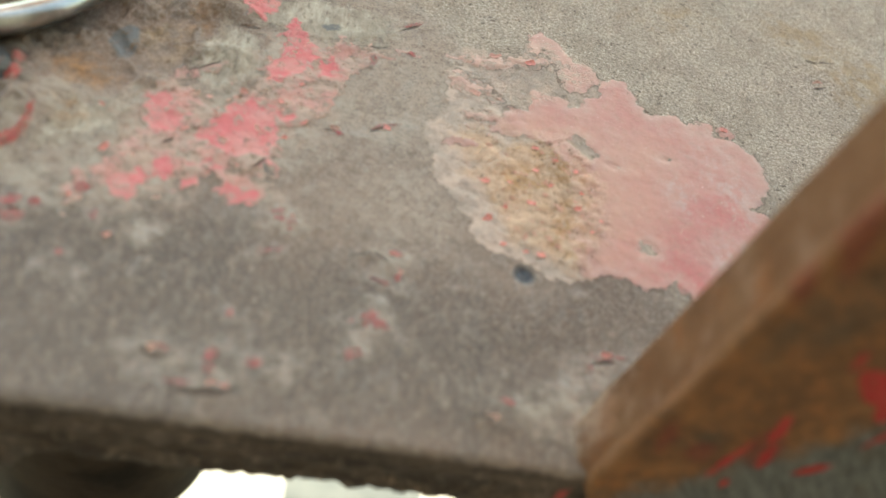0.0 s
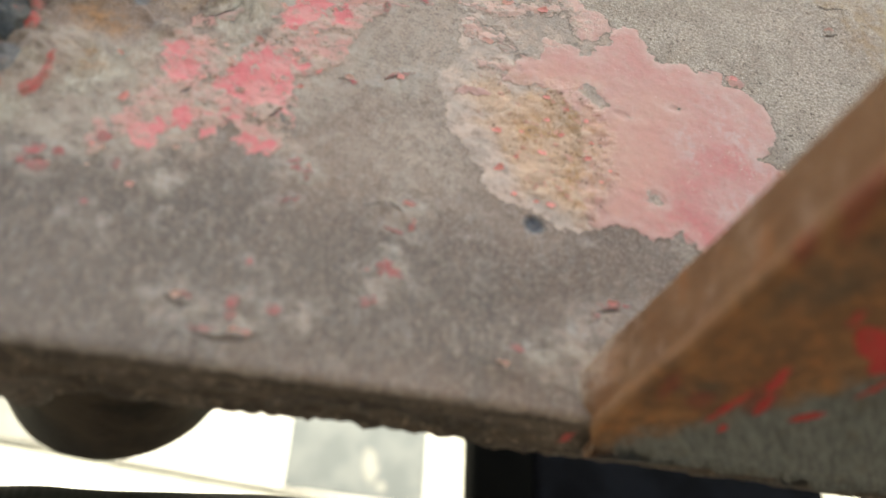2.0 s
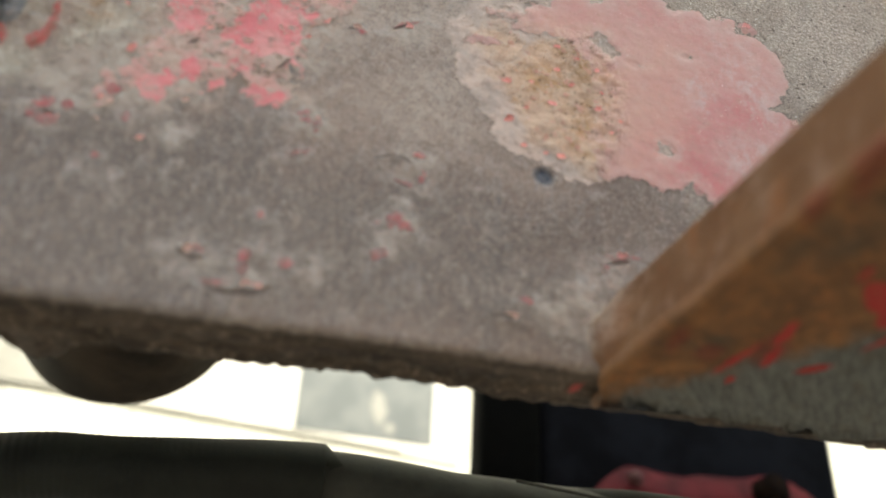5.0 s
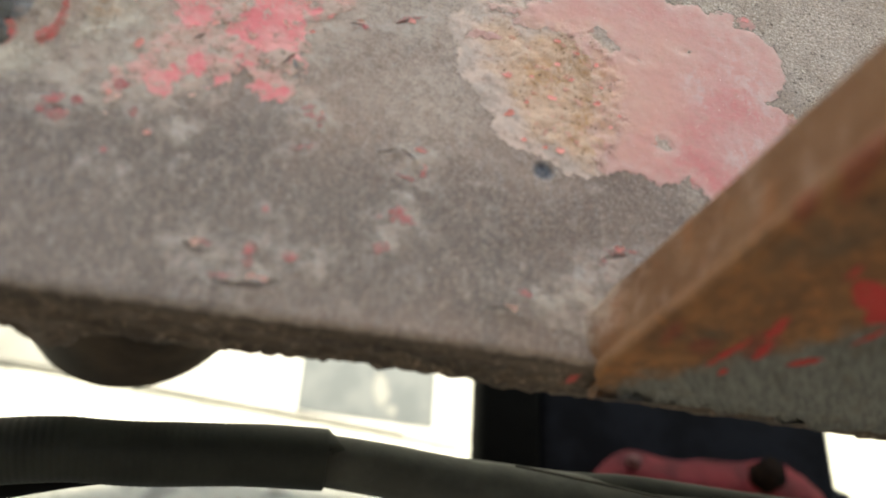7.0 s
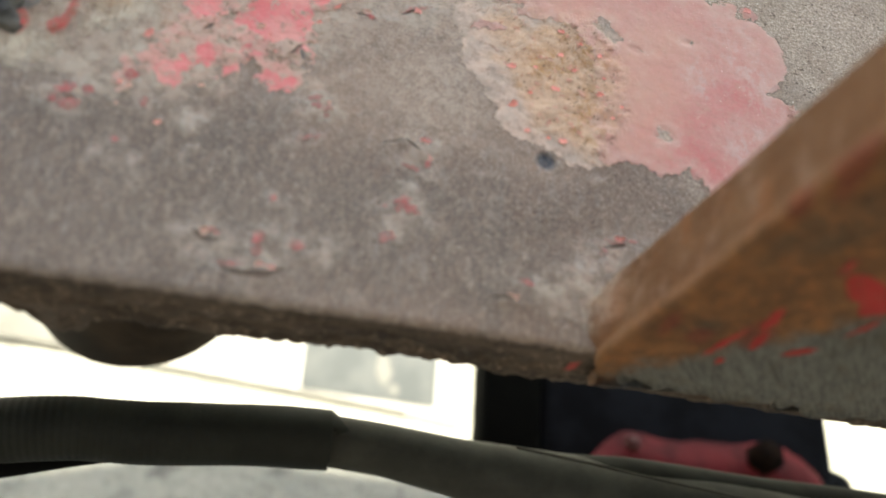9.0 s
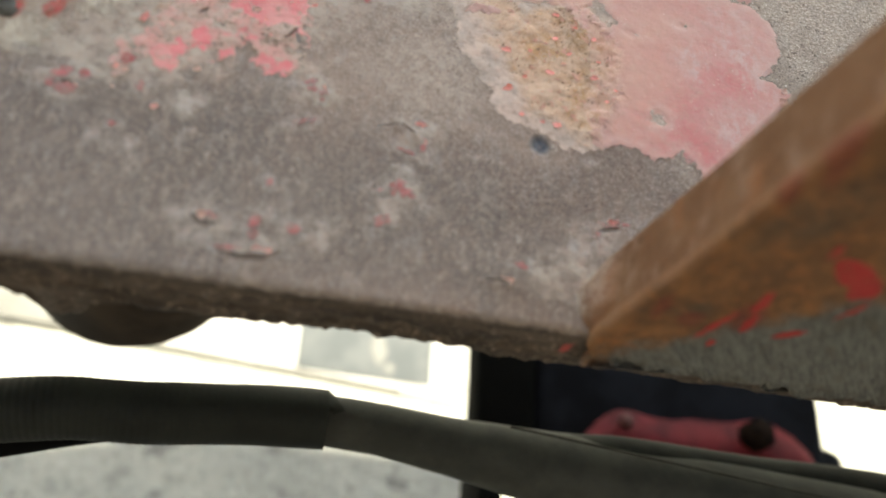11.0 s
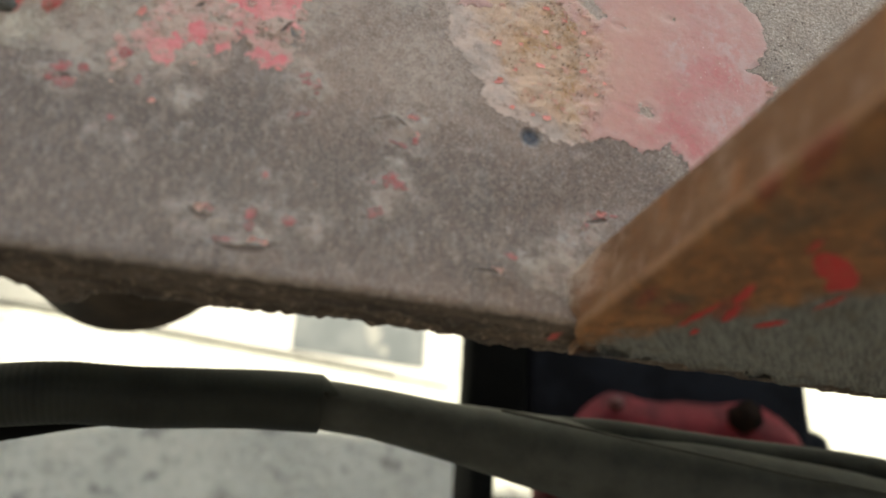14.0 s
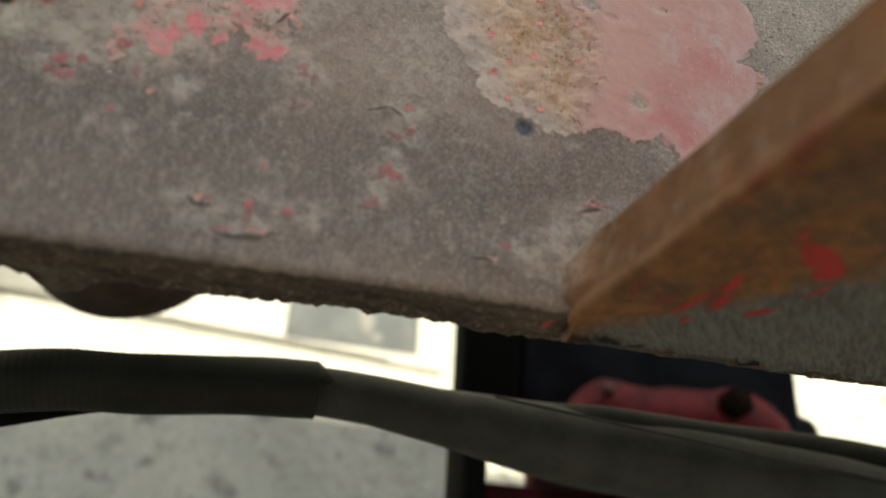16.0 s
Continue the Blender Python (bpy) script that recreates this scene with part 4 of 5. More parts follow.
def coat_layers(X, Y):
    """All coats with their broad wavering; small ones waver less."""
    wx = 5.0 * fbm(X / 11, Y / 11, 101) + 1.6 * fbm(X / 3.2, Y / 3.2, 103)
    wy = 5.0 * fbm(X / 11, Y / 11, 131) + 1.6 * fbm(X / 3.2, Y / 3.2, 133)
    out = {}
    for name, rows in COATS.items():
        k = {"dot": 0.05, "crack": 0.1, "specks": 0.12, "chalk": 0.3, "spots": 0.12, "lump_red": 0.15, "pink_hole": 0.08, "pink": 0.08, "red": 0.14, "core": 0.12, "chip": 0.2, "primer": 0.18,
             "tan": 0.3, "ochre": 0.4, "rust": 0.4, "crust": 0.4, "tan_over": 0.5}.get(name, 0.8)
        out[name] = inside(rows, X + k * wx, Y + k * wy)
        for corners in OUTLINES.get(name, ()):
            out[name] = np.maximum(out[name], within(corners, X + k * wx, Y + k * wy))
    out["specks"] = np.maximum(out["specks"], out.pop("spots"))
    out["red"] = np.maximum(out["red"], out["core"] - 0.5)
    out["pink"] = np.minimum(out["pink"], -out.pop("pink_hole"))
    out["sand"] = 0.79 * X + 0.61 * Y - 48 + 10 * fbm(X / 22, Y / 22, 151)
    return out


def build_plate():
    """Plate of 20 mm steel: its section runs underneath, up the worn front edge and back over the top."""
    xs = np.concatenate([np.linspace(-700, -185, 18)[:-1], np.arange(-185, 150, 0.55), np.linspace(150, 700, 20)])
    sec = []
    sec += [(v, -20.0, 0.0, 0) for v in np.linspace(400, 40, 12)]
    sec += [(v, -20.0, 0.0, 1) for v in np.arange(39, 3.0, -1.0)]
    sec += [(3 - 3 * math.sin(a), -17 - 3 * math.cos(a), 0, 1) for a in np.linspace(0, math.pi / 2, 6)[:-1]]
    sec += [(0.0, v, 0, 1) for v in np.arange(-17, -2.2, 0.7)]
    sec += [(2.2 - 2.2 * math.cos(a), -2.2 + 2.2 * math.sin(a), 0, 1) for a in np.linspace(0, math.pi / 2, 7)]
    sec += [(v, 0.0, 0, 1) for v in np.arange(3.0, 200, 0.55)]
    sec += [(v, 0.0, 0, 0) for v in np.linspace(200, 400, 24)]
    sec = np.array(sec)
    Y, Z = np.broadcast_to(sec[:, 0], (len(xs), len(sec))), np.broadcast_to(sec[:, 1], (len(xs), len(sec)))
    X = np.broadcast_to(xs[:, None], Y.shape)
    tan = np.gradient(sec[:, :2], axis=0)
    tan /= np.linalg.norm(tan, axis=1)[:, None]
    ny, nz = -tan[:, 1], tan[:, 0]
    arc = np.concatenate([[0], np.cumsum(np.linalg.norm(np.diff(sec[:, :2], axis=0), axis=1))])
    S = np.broadcast_to(arc, Y.shape)
    top = step01(Z, -4, -0.5)
    d = 0.25 * fbm(X / 30, S / 30, 3) * top + 0.12 * fbm(X / 3, S / 3, 5)
    # scaly front edge, most broken at its lower corner
    front = step01(-Z, 2, 7) * (0.5 + 0.5 * step01(-X, -2, 8))
    d += front * (1.5 * fbm(X / 14, S / 3.0, 11) + 1.6 * fbm(X / 3.4, S / 2.0, 17))
    corner = np.exp(-((Y - 2) ** 2) / 20) * step01(-Z, 14, 19) * (0.4 + 0.6 * step01(-X, -2, 8))
    d += corner * (0.6 * fbm(X / 6, X * 0, 23, 6) + 0.9 * fbm(X / 1.7, S / 2, 29))
    hang = 11 * np.exp(-((X + 122.5) / 7) ** 4) * np.exp(-((Y - 3) / 7) ** 2) * step01(-Z, 13, 19.5) * (1 + 0.3 * fbm(X / 3, Y / 3, 91))
    # thick crust towards the far left, with its broken rim
    crust = step01(fbm(X / 14, Y / 14, 41) * 14 + np.minimum(-88 - X, Y - 84), 0, 12) * top
    ledge = fbm(X / 9, Y / 9, 43, 5)
    d += crust * (1.1 * step01(ledge, -0.2, -0.1) + 1.1 * step01(ledge, 0.1, 0.18) + 0.8 * step01(ledge, 0.34, 0.4) + 0.5 * ledge)
    # a second small heap, and shallow blisters near the front
    for bx, by, br, bh in ((-141, 76, 12, 5.0), (-80, 8, 6, 0.7), (-92, 13, 5, 0.6), (-22, 10, 6, 0.6), (-46, 47, 5, 0.7), (92, 158, 10, 1.2), (-71, 54, 4, 0.6), (-49, 30, 4, 0.6), (-53, 21, 3, 0.5), (-82, 14, 4, 0.6), (-72, 14, 3, 0.5), (-128, 42, 5, 0.8)):
        d += bh * np.exp(-(((X - bx) / br) ** 2 + ((Y - by) / br) ** 2)) * top * (1 + 0.6 * fbm(X / 3, Y / 3, 47))
    # scales whose far rim has lifted: high along a crack, falling away towards the front
    for cx, cy, w, turn, bh in ((-53.4, 47.6, 3.4, 20, 1.0), (-48.6, 47.0, 3.2, -38, 1.4), (-82, 6.8, 6.0, 4, 0.9), (-24, 9.4, 5.0, -4, 0.9), (-80.6, 69.2, 3.6, 38, 1.2), (-72, 52.6, 3.0, 25, 0.9), (-64.6, 86.4, 2.6, 0, 0.9)):
        u = (X - cx) * math.cos(radians(turn)) + (Y - cy) * math.sin(radians(turn))
        v = (Y - cy) * math.cos(radians(turn)) - (X - cx) * math.sin(radians(turn))
        d += bh * np.exp(-(u / w) ** 4) * step01(-v, -0.5, 0.3) * np.exp(-np.maximum(0, -v) / 2.2) * top
    # the grimy bolt hole
    d -= 0.7 * np.exp(-((((X + 14.7) / 2.2) ** 2 + ((Y - 50.4) / 2.2) ** 2) ** 2)) * top
    layers = coat_layers(X, Y)
    # coats of paint stand a little proud of the steel
    fade = 1 - step01(layers["tan_over"], 0, 9)
    d += (0.25 * fade * step01(layers["pink"] + fbm(X / 3, Y / 3, 161) * 1.2, -0.3, 0.6) + 0.15 * step01(layers["red"] + fbm(X / 3, Y / 3, 163) * 2.0, -0.3, 0.6) + 0.9 * step01(layers["lump_red"], -0.6, 1.4)) * top
    # old coats have come off in thin ledges; lip marks where their shade is painted
    tan_ledge = fbm(X / 3.6, Y / 3.0, 171, 6)
    red_ledge = fbm(X / 8, Y / 5, 181, 5)
    in_tan = np.maximum(step01(layers["tan"], -1, 3), 0.7 * step01(layers["primer"], 0, 3) * step01(-X, 8, 16)) * top
    in_red = step01(layers["red"], -1.5, 2) * (1 - step01(layers["core"], -1, 2)) * top
    lip = np.zeros(X.shape)
    for level, height in ((-0.24, 0.2), (0.04, 0.22), (0.28, 0.2)):
        d += in_tan * height * step01(tan_ledge, level, level + 0.06) + in_red * height * step01(red_ledge, level, level + 0.06)
        for ledge, where in ((tan_ledge, in_tan), (red_ledge, in_red)):
            lip = np.maximum(lip, where * np.exp(-((ledge - level + 0.01) / 0.022) ** 2))
    for level in (-0.15, 0.14, 0.37):
        lip = np.maximum(lip, crust * np.exp(-((ledge - level + 0.02) / 0.035) ** 2))
    layers["lip"] = lip
    # the front edge bows forward and hangs a little lower towards the left
    bow = np.clip((-X - 40) / 90, 0, 1.5)
    fore = -1.5 * bow * np.exp(-np.maximum(Y, 0) / 5)
    pts = np.stack([X, Y + d * ny + fore, Z + d * nz - hang - 1.5 * bow * step01(-Z, 6, 18)], -1) / 1000.0 + np.array([0, 0, DECK])
    me = grid_mesh("plate", pts, closed_v=True)
    for name, values in layers.items():
        me.attributes.new(name, "FLOAT", "POINT").data.foreach_set("value", np.ascontiguousarray(values, np.float32).ravel())
    return me


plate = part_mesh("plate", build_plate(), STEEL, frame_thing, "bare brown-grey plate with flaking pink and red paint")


def build_flange():
    """Upright flange: its left end is a cut edge as thick as the plate, leaning a little."""
    zs = np.concatenate([np.arange(-15.5, 100, 0.9), np.linspace(101, 190, 24)])
    sec = [(v, -1.5) for v in np.linspace(420, 125, 12)] + [(v, -1.5) for v in np.arange(124, 2.4, -0.9)]
    sec += [(1.5, -1.4), (0.8, -1.2), (0.3, -0.8), (0.0, -0.2)]
    sec += [(3.6 * u, 0.6 + 18.6 * u) for u in np.linspace(0, 1, 23)]
    sec += [(3.9, 19.7), (4.4, 20.0), (5.2, 20.1)]
    sec += [(v, 20.0) for v in np.linspace(7, 420, 60)]
    sec = np.array(sec)
    shape = (len(zs), len(sec))
    X0, Y0 = np.broadcast_to(sec[:, 0], shape), np.broadcast_to(sec[:, 1], shape)
    Z = np.broadcast_to(zs[:, None], shape)
    tan = np.gradient(sec, axis=0)
    tan /= np.linalg.norm(tan, axis=1)[:, None]
    nx, ny = tan[:, 1], -tan[:, 0]
    arc = np.concatenate([[0], np.cumsum(np.linalg.norm(np.diff(sec, axis=0), axis=1))])
    S = np.broadcast_to(arc, shape)
    d = 0.22 * fbm(S / 26, Z / 30, 61) + 0.2 * fbm(S / 6, Z / 7, 67, 5) + 0.1 * fbm(S / 1.6, Z / 1.6, 71)
    low = step01(-Z, 2, 14)
    d += low * 0.9 * fbm(S / 2.4, Z / 2.4, 73) + step01(-Z, 8, 14) * (Y0 < 0) * 1.8 * fbm(S / 4.5, Z / 2.0, 75)
    lean = -2.0 + 0.111 * Z
    ragged = low ** 3 * (1.2 * fbm(X0 / 6, X0 * 0, 79, 5) + 2.6 * fbm(X0 / 1.9, X0 * 0, 81, 4))
    d -= 0.5 * np.exp(-((X0 - 0.2) ** 2 + (Y0 + 0.6) ** 2) / 3.0) * (1 + fbm(S / 5, Z / 5, 83))
    # a heavy weld spreads round the foot of the cut end
    X1, Y1 = X0 + lean, Y0
    u = np.clip(Y0 / 19.0, 0, 1)
    begin = np.interp(u, [0, 0.25], [-1.0, -13.0])
    foot = step01(-Z - begin, 0, 13) * (X0 < 3.8) * (Y0 < 19.5) * np.where(Y0 < -0.9, step01(-X0, -3.0, -0.5), 1.0)
    lap = np.interp(u, [0, 0.1, 0.6, 1.0], [0.6, -4.6, -5.0, 1.0])
    lap = np.where(u < 0.3, 0.6 + (lap - 0.6) * (1 - step01(-Z, 1, 13)), lap)
    X1 = X1 + foot * (lap - X1)
    Y1 = Y1 - foot * 1.3 * (1 - np.minimum(1, u / 0.12))
    lift = (4.6 - 1.4 * step01(X1, 30, 60)) * low
    pts = np.stack([X1 + d * nx, Y1 + d * ny, Z + ragged + lift], -1) / 1000.0 + np.array([0, 0, DECK])
    worn = np.exp(-((X0 - 0.2) ** 2 + (Y0 - 0.3) ** 2) / 1.6)
    weld = foot * step01(u, 0.12, 0.35)
    return pts, np.concatenate([worn[:1], worn, worn[-1:]]), np.concatenate([weld[:1], weld, weld[-1:]])


def close_ends(pts):
    """Caps the open ends of an array of section loops."""
    a = np.repeat(pts[:1].mean(1, keepdims=True), pts.shape[1], 1)
    b = np.repeat(pts[-1:].mean(1, keepdims=True), pts.shape[1], 1)
    return np.concatenate([a, pts, b], 0)


flange_points, flange_wear, flange_weld = build_flange()
flange_mesh = grid_mesh("flange", close_ends(flange_points), closed_v=True)
flange_mesh.attributes.new("worn", "FLOAT", "POINT").data.foreach_set("value", np.ascontiguousarray(flange_wear, np.float32).ravel())
flange_mesh.attributes.new("weld", "FLOAT", "POINT").data.foreach_set("value", np.ascontiguousarray(flange_weld, np.float32).ravel())
part_mesh("flange", flange_mesh, RUST, frame_thing, "brown rusted upright flange with torn red paint")

# the pipe that hangs below the plate
def build_pipe():
    """An oval pipe end; its size and the mouth's slant up to the right are fitted to the camera's view."""
    prof = [(0, -232), (0.62, -232), (0.84, -236), (0.94, -241), (0.99, -244), (1.0, -240), (0.99, -200), (0.98, -120), (1.0, -21)]
    a = np.linspace(0, 2 * np.pi, 64, endpoint=False)
    pts = np.array([[[-136.3 + 50 * r * math.cos(t), 118.4 + 45.6 * r * math.sin(t), z + 10.5 * r * math.cos(t) * min(1.0, (z + 21) / -99)] for t in a] for r, z in prof]) / 1000.0
    return pts + np.array([0, 0, DECK])


part_mesh("hanging_pipe", grid_mesh("hanging_pipe", build_pipe()[::-1], closed_v=True), DARK_PIPE, frame_thing, "dark round pipe end")

# unseen panel, added high above to shade the plate, on its own posts
def build_shade_panel():
    """A flat panel; the broad tongue on its far edge shapes the shade on the ground."""
    rim = [(-0.75, 0.40), (0.8, 0.40), (0.8, 0.998), (0.112, 0.998), (0.105, 1.03), (-0.11, 1.03), (-0.16, 1.018), (-0.30, 0.980), (-0.75, 0.980)]
    bm = bmesh.new()
    face = bm.faces.new([bm.verts.new((x, y, 1.30)) for x, y in rim])
    up = bmesh.ops.extrude_face_region(bm, geom=[face])["geom"]
    bmesh.ops.translate(bm, verts=[v for v in up if isinstance(v, bmesh.types.BMVert)], vec=(0, 0, 0.03))
    bmesh.ops.recalc_face_normals(bm, faces=bm.faces[:])
    bmesh.ops.bevel(bm, geom=bm.edges[:], offset=0.003, segments=2, profile=0.5, affect="EDGES")
    return bm


part("shade_panel", build_shade_panel(), BODY_RED, frame_thing, "unseen red panel added to shade the plate")
for lx in (-0.74, 0.74):
    part("post", bm_box((lx, 0.92, 0.0), (lx + 0.05, 0.97, 1.30), 0.004), BODY_RED, frame_thing, "unseen square post holding up the added panel")
for lx in (-0.66, 0.6):
    part("leg", bm_box((lx, 0.34, 0.0), (lx + 0.06, 0.39, DECK - 0.02), 0.004), BODY_RED, frame_thing, "square steel leg")


# ---- lifted paint ----
def flake_mesh(seed, curl, material):
    """A torn, curled scale of paint about a unit across, thin but solid."""
    rng = random.Random(seed)
    rim = [1.0 + rng.uniform(-0.35, 0.3) for _ in range(12)]
    bm = bmesh.new()
    rows = []
    for lift in (0.0, 0.06):
        ring = []
        for fr in (0.5, 1.0):
            for i in range(12):
                a = i / 12 * 2 * math.pi
                x, y = fr * rim[i] * math.cos(a), 0.62 * fr * rim[i] * math.sin(a)
                ring.append(bm.verts.new((x, y, lift + curl * max(0.0, y + 0.1) ** 2 + 0.12 * curl * x * x)))
        rows.append((bm.verts.new((0, 0, lift)), ring))
    for k, (mid, ring) in enumerate(rows):
        for i in range(12):
            j = (i + 1) % 12
            f1, f2 = (mid, ring[i], ring[j]), (ring[i], ring[12 + i], ring[12 + j], ring[j])
            bm.faces.new(f1 if k else f1[::-1])
            bm.faces.new(f2 if k else f2[::-1])
    lo, hi = rows[0][1], rows[1][1]
    for i in range(12):
        j = (i + 1) % 12
        bm.faces.new((lo[12 + i], lo[12 + j], hi[12 + j], hi[12 + i]))
    me = bpy.data.meshes.new("paint_flake")
    bm.to_mesh(me)
    bm.free()
    me.materials.append(material)
    return me


FLAKES = [flake_mesh(s, c, FLAKE) for s, c in ((1, 0.5), (2, 0.9), (3, 0.3), (4, 1.1), (5, 0.7))]
CURLS = [flake_mesh(s, c, CURL_RED) for s, c in ((11, 0.4), (12, 0.6), (13, 0.3), (14, 0.7), (15, 0.5))]
flake_rng = random.Random(7)


def put_flake(x, y, size, turn, lift=0.4, kind=None):
    ob = new("paint_flake", (kind or FLAKES)[flake_rng.randrange(5)])
    ob.parent = plate
    ob.matrix_basis = Matrix.Translation(mm(x, y, lift)) @ pose(0, 0, 0, flake_rng.uniform(-12, 18), flake_rng.uniform(-12, 12), turn) @ Matrix.Diagonal((0.55 * size * flake_rng.uniform(0.75, 1.25) / 1000, 0.45 * size / 1000, 0.5 * size / 1000, 1))


for row in ((-46.5, 48.6, 4.0, -14), (-45.0, 44.6, 1.6, -30), (-79, 7.4, 4.6, 6), (-23, 10.3, 3.4, -8), (3.8, 31, 2.8, 12), (-93, 14.2, 2.6, 12), (-127, 41.6, 2.8, 8),
            (-51, 91, 2.8, 12), (-64.2, 86.8, 2.2, -8), (89, 160, 3.4, 20), (86, 152, 3.0, 15), (-11, 130.5, 3.6, 8), (-22, 130, 3.0, 15), (-28, 112, 3.2, 0), (-71, 54.6, 2.4, 30), (57.5, 84.5, 3.2, 20), (56.6, 80.6, 2.8, -10), (47.6, 119, 3.0, 10)):
    put_flake(*row)
# small curls in the stained zone beside the pink patch
for row in ((0.1, 88.6, 2.6), (0, 75.2, 2.8), (-11.1, 86.1, 2.6), (-12.6, 74, 2.6), (-24.8, 78.6, 2.6), (-24, 66.2, 3.0), (-19.5, 71, 1.6), (-18, 80, 2.0), (-10.9, 94.7, 2.0), (-7.1, 81.8, 1.8), (3.4, 68.1, 1.6),
            (-10.6, 57.2, 3.0), (6, 72.4, 1.6), (-20.2, 58.6, 2.2), (-14.5, 57.5, 1.6), (-5.3, 91.3, 1.6), (1.2, 81, 1.4)):
    put_flake(row[0], row[1], 0.9 * row[2], flake_rng.uniform(-30, 30), 0.5, CURLS)
# broken scales along the red patch
for _ in range(40):
    u = flake_rng.random()
    put_flake(-118 + 50 * u + flake_rng.gauss(0, 7), 54 + 58 * u + flake_rng.gauss(0, 9), flake_rng.uniform(0.8, 2.4), flake_rng.uniform(-60, 60), 0.5)


# ---- lumps of crust on the plate ----
def clod_mesh(seed, r):
    bm = bmesh.new()
    bmesh.ops.create_icosphere(bm, subdivisions=4, radius=1.0)
    for v in bm.verts:
        k = 1 + 0.5 * noise.fractal(v.co * 1.6 + Vector((seed * 7.1, 0, 0)), 1.0, 2.0, 4)
        v.co = Vector((v.co.x * r[0] * k, v.co.y * r[1] * k, v.co.z * r[2] * k)) / 1000
    return bm


for seed, at, r in ((1, (-146, 80, 2), (6, 8, 4)), (3, (-152, 66, 2), (8, 9, 4))):
    bm = clod_mesh(seed, r)
    bm.transform(Matrix.Translation(mm(*at)))
    part("rust_lump", bm, CLOD_DARK, plate, "flaking lump of rust and old paint")

# ---- bright ring that lies on the plate ----
ring_thing = thing("metal_cap", mm(-172, 128, 4), "round rusty cap with a bright bare metal rim on the plate", "cap")
a = np.linspace(0, 2 * np.pi, 97)[:-1]
ring_line = np.array([[-172 + 46 * math.cos(t), 132 + 46 * math.sin(t), 7.0] for t in a]) / 1000 + np.array([0, 0, DECK])
c = np.linspace(0, 2 * np.pi, 20, endpoint=False)
out = np.stack([np.cos(a), np.sin(a), 0 * a], -1)
ring_pts = ring_line[:, None] + 0.0036 * (np.cos(c)[None, :, None] * out[:, None] + np.sin(c)[None, :, None] * np.array([0, 0, 1.0]))
cap = [(0, 8.5), (34, 8.5), (40, 8), (43, 6.5), (44, 3), (44, 0.3)]
cap_pts = np.array([[[-172 + r * math.cos(t), 132 + r * math.sin(t), h] for t in a] for r, h in cap]) / 1000 + np.array([0, 0, DECK])
part_mesh("cap", grid_mesh("cap", cap_pts, closed_v=True), CLOD, ring_thing, "dull rusty inner face")
part_mesh("hoop", grid_mesh("hoop", ring_pts[:, ::-1], closed_u=True, closed_v=True), CHROME, ring_thing)

# ---- hose below the front edge ----
hose = thing("hose", mm(-50, 18, -160), "dull black rubber hose with a corrugated plastic sleeve", "hose")
line = spline([mm(-420, -45, -190), mm(-300, -22, -165), mm(-159, 9, -150), (mm(-110, 15, -150)), mm(-48, 21, -150), mm(5, 16.4, -149.5), mm(52, 11.6, -148.5),
               mm(126, 7, -147), mm(196, -2, -145), mm(320, -30, -145), mm(460, -70, -128)], 60)
cut = int(np.argmin(np.abs(line[:, 0] + 0.047)))
tail = line[cut - 24:]
part_mesh("hose_tube", grid_mesh("hose_tube", tube(tail, np.interp(tail[:, 0], [-0.05, -0.03, 0.000, 0.017, 0.052, 0.1, 0.2], [0.0088, 0.0094, 0.0107, 0.0123, 0.0154, 0.0168, 0.0178])), closed_v=True), RUBBER, hose)
sleeve_line = spline([tuple(p) for p in line[:cut + 1:20]] + [tuple(line[cut])], 40)
run = np.concatenate([[0], np.cumsum(np.linalg.norm(np.diff(sleeve_line, axis=0), axis=1))])
even = np.arange(0, run[-1], 0.0005)
sleeve_line = np.stack([np.interp(even, run, sleeve_line[:, c]) for c in range(3)], -1)
sleeve_lip = np.interp(even[-1] - even, [0, 0.0005, 0.0011], [0.7, 0.97, 1.0])
part_mesh("corrugated_sleeve", grid_mesh("corrugated_sleeve", tube(sleeve_line, sleeve_lip * (0.011 + 0.0001 * np.sin(even * 2 * math.pi / 0.0026) * (0.6 + 0.4 * np.sin(even * 47)) + 0.0001 * np.sin(even * 140))), closed_v=True), RUBBER_DARK, hose, "black corrugated sleeve")
seam_line = spline([mm(20, 23, -136), mm(48, 17.9, -128.6), mm(66, 15.9, -128), mm(89, 13.9, -127.8), mm(112, 11.9, -128), mm(136, 9.7, -128.2), mm(178, 7, -128.6), mm(260, -4, -128)], 24)
part_mesh("seam", grid_mesh("seam", tube(seam_line, np.full(len(seam_line), 0.0006), 8), closed_v=True), RUBBER, hose, "raised moulding seam")

cable = thing("cable", mm(100, 22, -146), "black rubber cable lying against the hose", "cable")
cable_line = spline([mm(-60, 25, -163), mm(5, 21, -160), mm(30, 19, -153), mm(50, 17.8, -146), mm(70, 18.2, -143.5), mm(117.5, 17.4, -143.5), mm(184, 17.2, -143.5), mm(260, 8, -144), mm(400, -34, -144)], 30)
part_mesh("cable_jacket", grid_mesh("cable_jacket", tube(cable_line, np.full(len(cable_line), 0.009)), closed_v=True), CABLE, cable)

drain = thing("drain_hose", mm(-200, -14, -165), "thin black hose running under the sleeve", "hose")
low = spline([mm(-420, -70, -190), mm(-300, -38, -172), mm(-210, -10, -163), mm(-160, 3, -161), mm(-120, 15, -163), mm(-60, 25, -164), mm(0, 20, -164), mm(80, 14, -163)], 30)
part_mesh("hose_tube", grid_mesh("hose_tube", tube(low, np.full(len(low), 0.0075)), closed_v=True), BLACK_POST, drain)

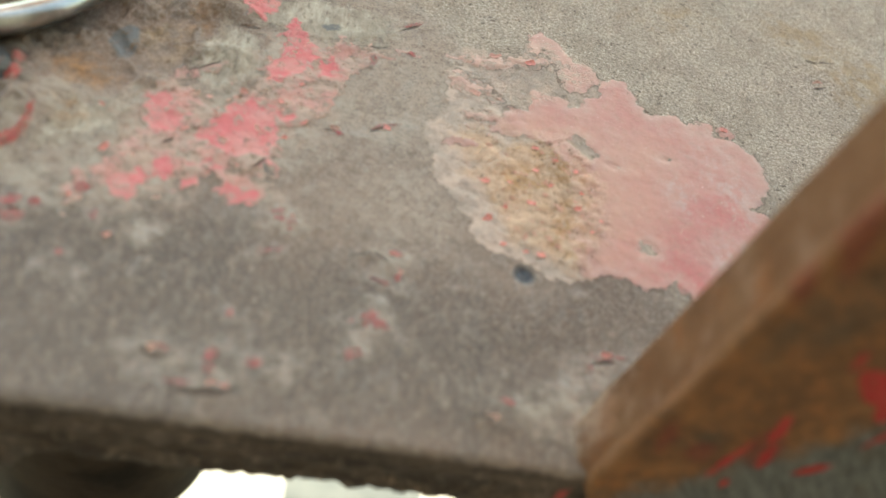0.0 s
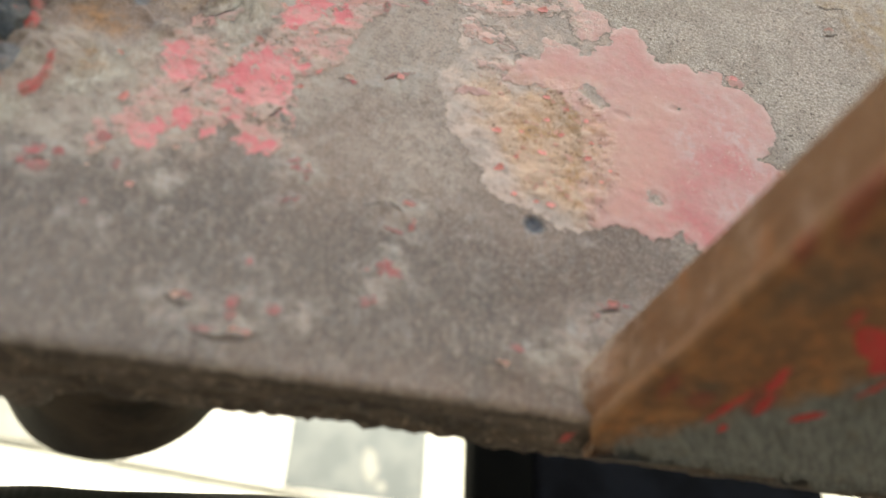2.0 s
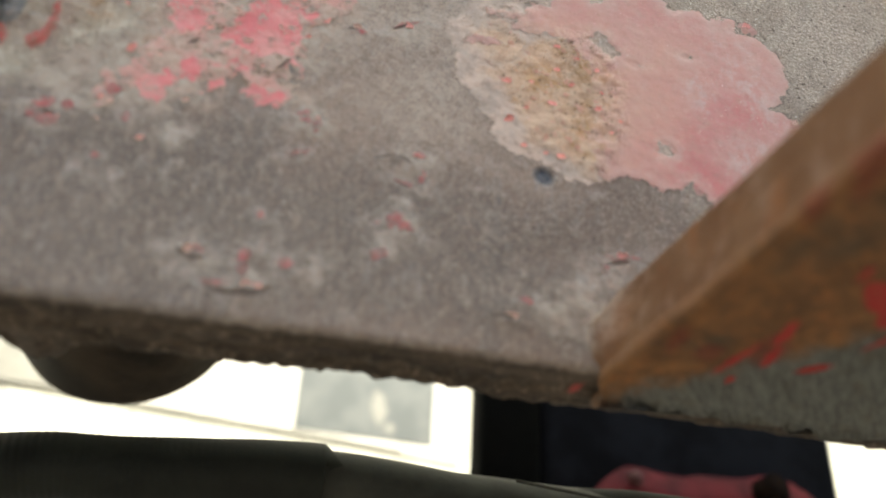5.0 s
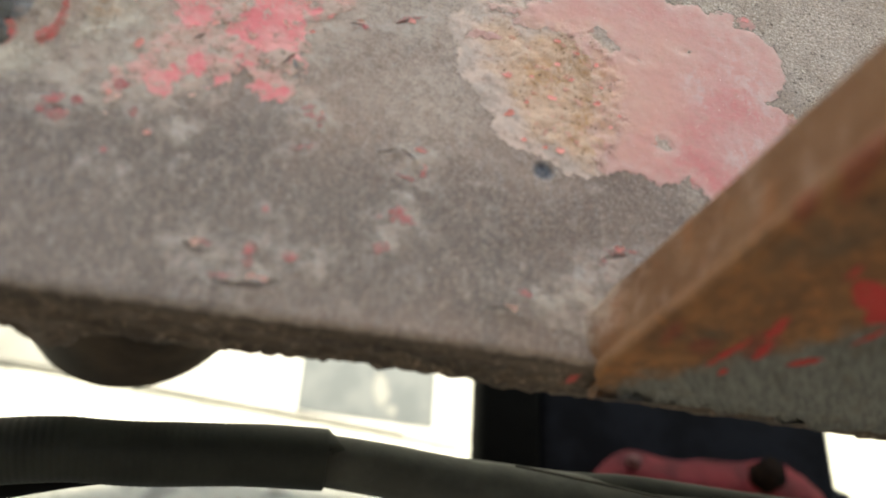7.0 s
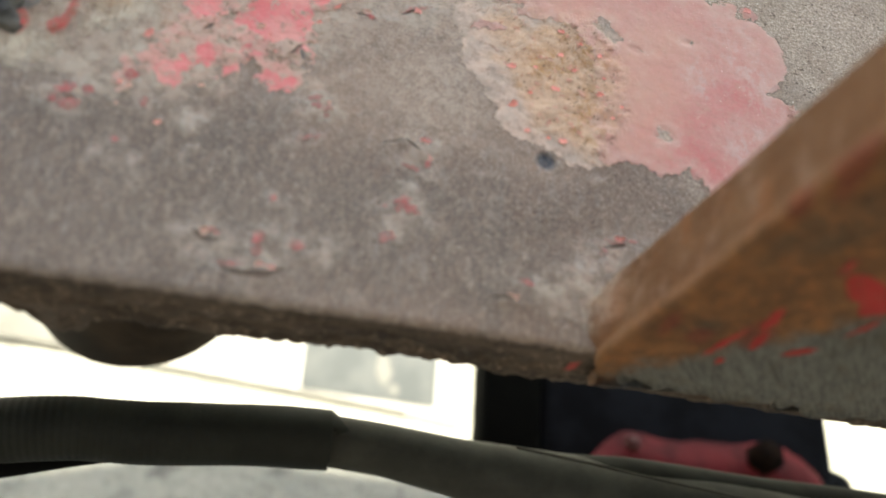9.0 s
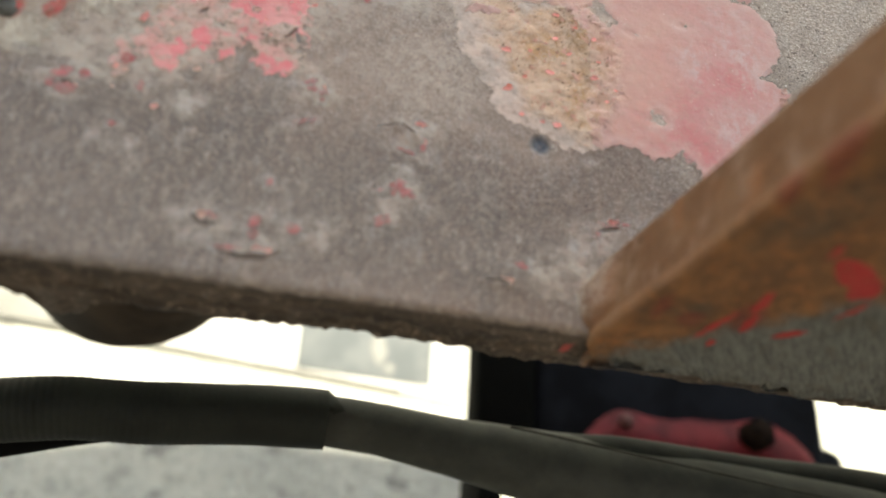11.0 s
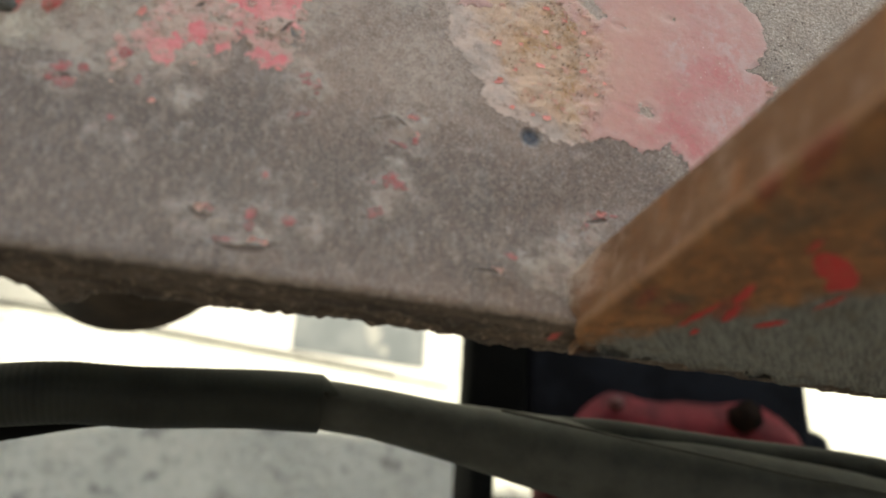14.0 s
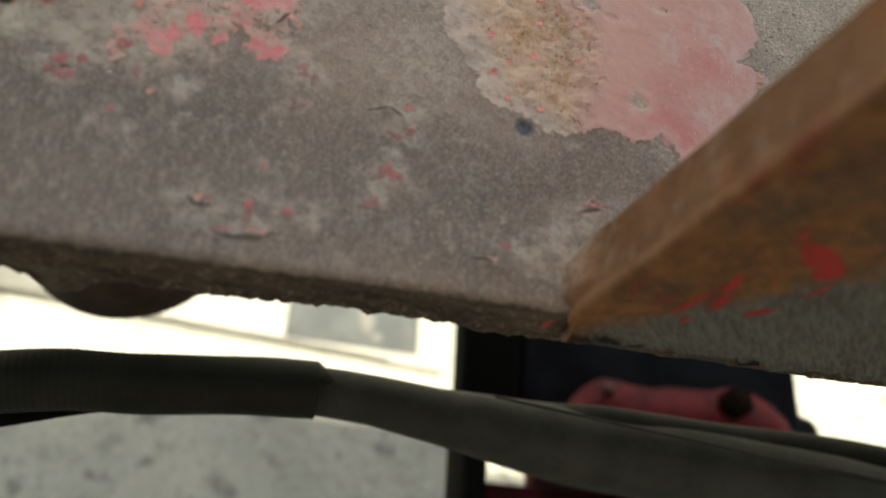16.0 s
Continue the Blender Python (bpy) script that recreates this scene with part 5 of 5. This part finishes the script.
# ---- dark housing seen under the plate ----
def red_flange_mesh():
    """A flange of two rounded bosses and a web; outline fitted to the camera's view, far side lowered to dim it."""
    xs = np.linspace(104, 268, 83)
    far = np.interp(xs, [104, 112, 122, 134, 150, 200, 226, 246, 258, 268], [78, 90, 100, 107, 110, 112, 114, 110, 101, 84]) + 1.2 * np.sin(xs / 7)
    v = np.linspace(0, 1, 22)
    Y = 40 + (far[:, None] - 40) * v[None, :]
    X = np.broadcast_to(xs[:, None], Y.shape)
    boss = np.exp(-((X - 135) ** 2 + (Y - 91) ** 2) / 160) + np.exp(-((X - 222) ** 2 + (Y - 93) ** 2) / 420)
    Z = -297.5 + 2.4 * boss - 10 * step01(v[None, :], 0.6, 1.0) + 0.5 * fbm(X / 9, Y / 9, 211) - 7 * step01(np.abs(X - 186), 68, 84)
    under = np.stack([X[:, ::-1], Y[:, ::-1], np.full(Y.shape, -350.0)], -1)
    pts = np.concatenate([np.stack([X, Y, Z], -1), under], 1) / 1000.0 + np.array([0, 0, DECK])
    return grid_mesh("red_flange", close_ends(pts), closed_v=True)


housing = thing("gear_housing", mm(150, 130, -500), "blue-black gear housing with a red flange, in deep shade", "housing")
part("beam", bm_box(mm(49.5, 58, -325), mm(84, 185, -300), 0.003), BLACK_POST, housing, "near-black beam")
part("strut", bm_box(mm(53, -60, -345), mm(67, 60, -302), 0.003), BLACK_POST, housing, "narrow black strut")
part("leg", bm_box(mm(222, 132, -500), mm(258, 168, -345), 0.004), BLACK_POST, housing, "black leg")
part("housing_body", bm_box(mm(85, 72, -345), mm(271, 182, -304), 0.008, 4), BLACK_PAINT, housing, "blue-black painted casting")
part("lug", bm_box(mm(250, 60, -345), mm(287, 98, -306), 0.012, 4), BLACK_PAINT, housing, "blue-black lug")
part_mesh("red_flange", red_flange_mesh(), RED_PAINT, housing, "dusty red flange, hollowed between its bosses")
part("foot_flange", bm_box(mm(68, -30, -350), mm(290, 36, -318), 0.006, 3), simple_material("darker_red_paint", lin(40, 13, 16), lin(62, 20, 24), 30, 0.8, 0.3, spec=0.1), housing, "darker red foot")


def bolt(at, r):
    bm = bmesh.new()
    bmesh.ops.create_cone(bm, segments=6, radius1=r, radius2=r * 0.95, depth=r * 1.1, cap_ends=True)
    bmesh.ops.bevel(bm, geom=bm.edges[:], offset=r * 0.1, segments=2, affect="EDGES")
    bm.transform(Matrix.Translation(at))
    return bm


part("bolt", bolt(mm(217, 92, -292.5), 0.0105), BOLT_STEEL, housing, "rusty hexagon bolt head")
part("nut", bolt(mm(137, 91, -296.4), 0.0046), simple_material("dusty_nut", lin(74, 36, 38), lin(92, 52, 54), 6, 0.6, 0.2), housing, "dusty reddish nut")

# ---- flat sheets that stand in for shade on the ground ----
board = thing("board", mm(12, 240, -497), "thin grey sheet standing in for a shadow on the concrete, with a lighter gap", "board")
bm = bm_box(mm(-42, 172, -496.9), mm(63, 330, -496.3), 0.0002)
part("shade_patch", bm, SHADE_PATCH, board)
# added grey sheet in place of the half-shaded ground left of the pipe
left_sheet = thing("left_shade_sheet", mm(-300, 240, -497), "flat grey sheet standing in for half-shaded ground", "stone")
part("stone", bm_box(mm(-420, 179, -496.9), mm(-178, 320, -495.2), 0.0006, 3), simple_material("left_shade_grey", (0.15, 0.155, 0.15, 1), (0.2, 0.205, 0.195, 1), 20, 0.9, 0.8), left_sheet)
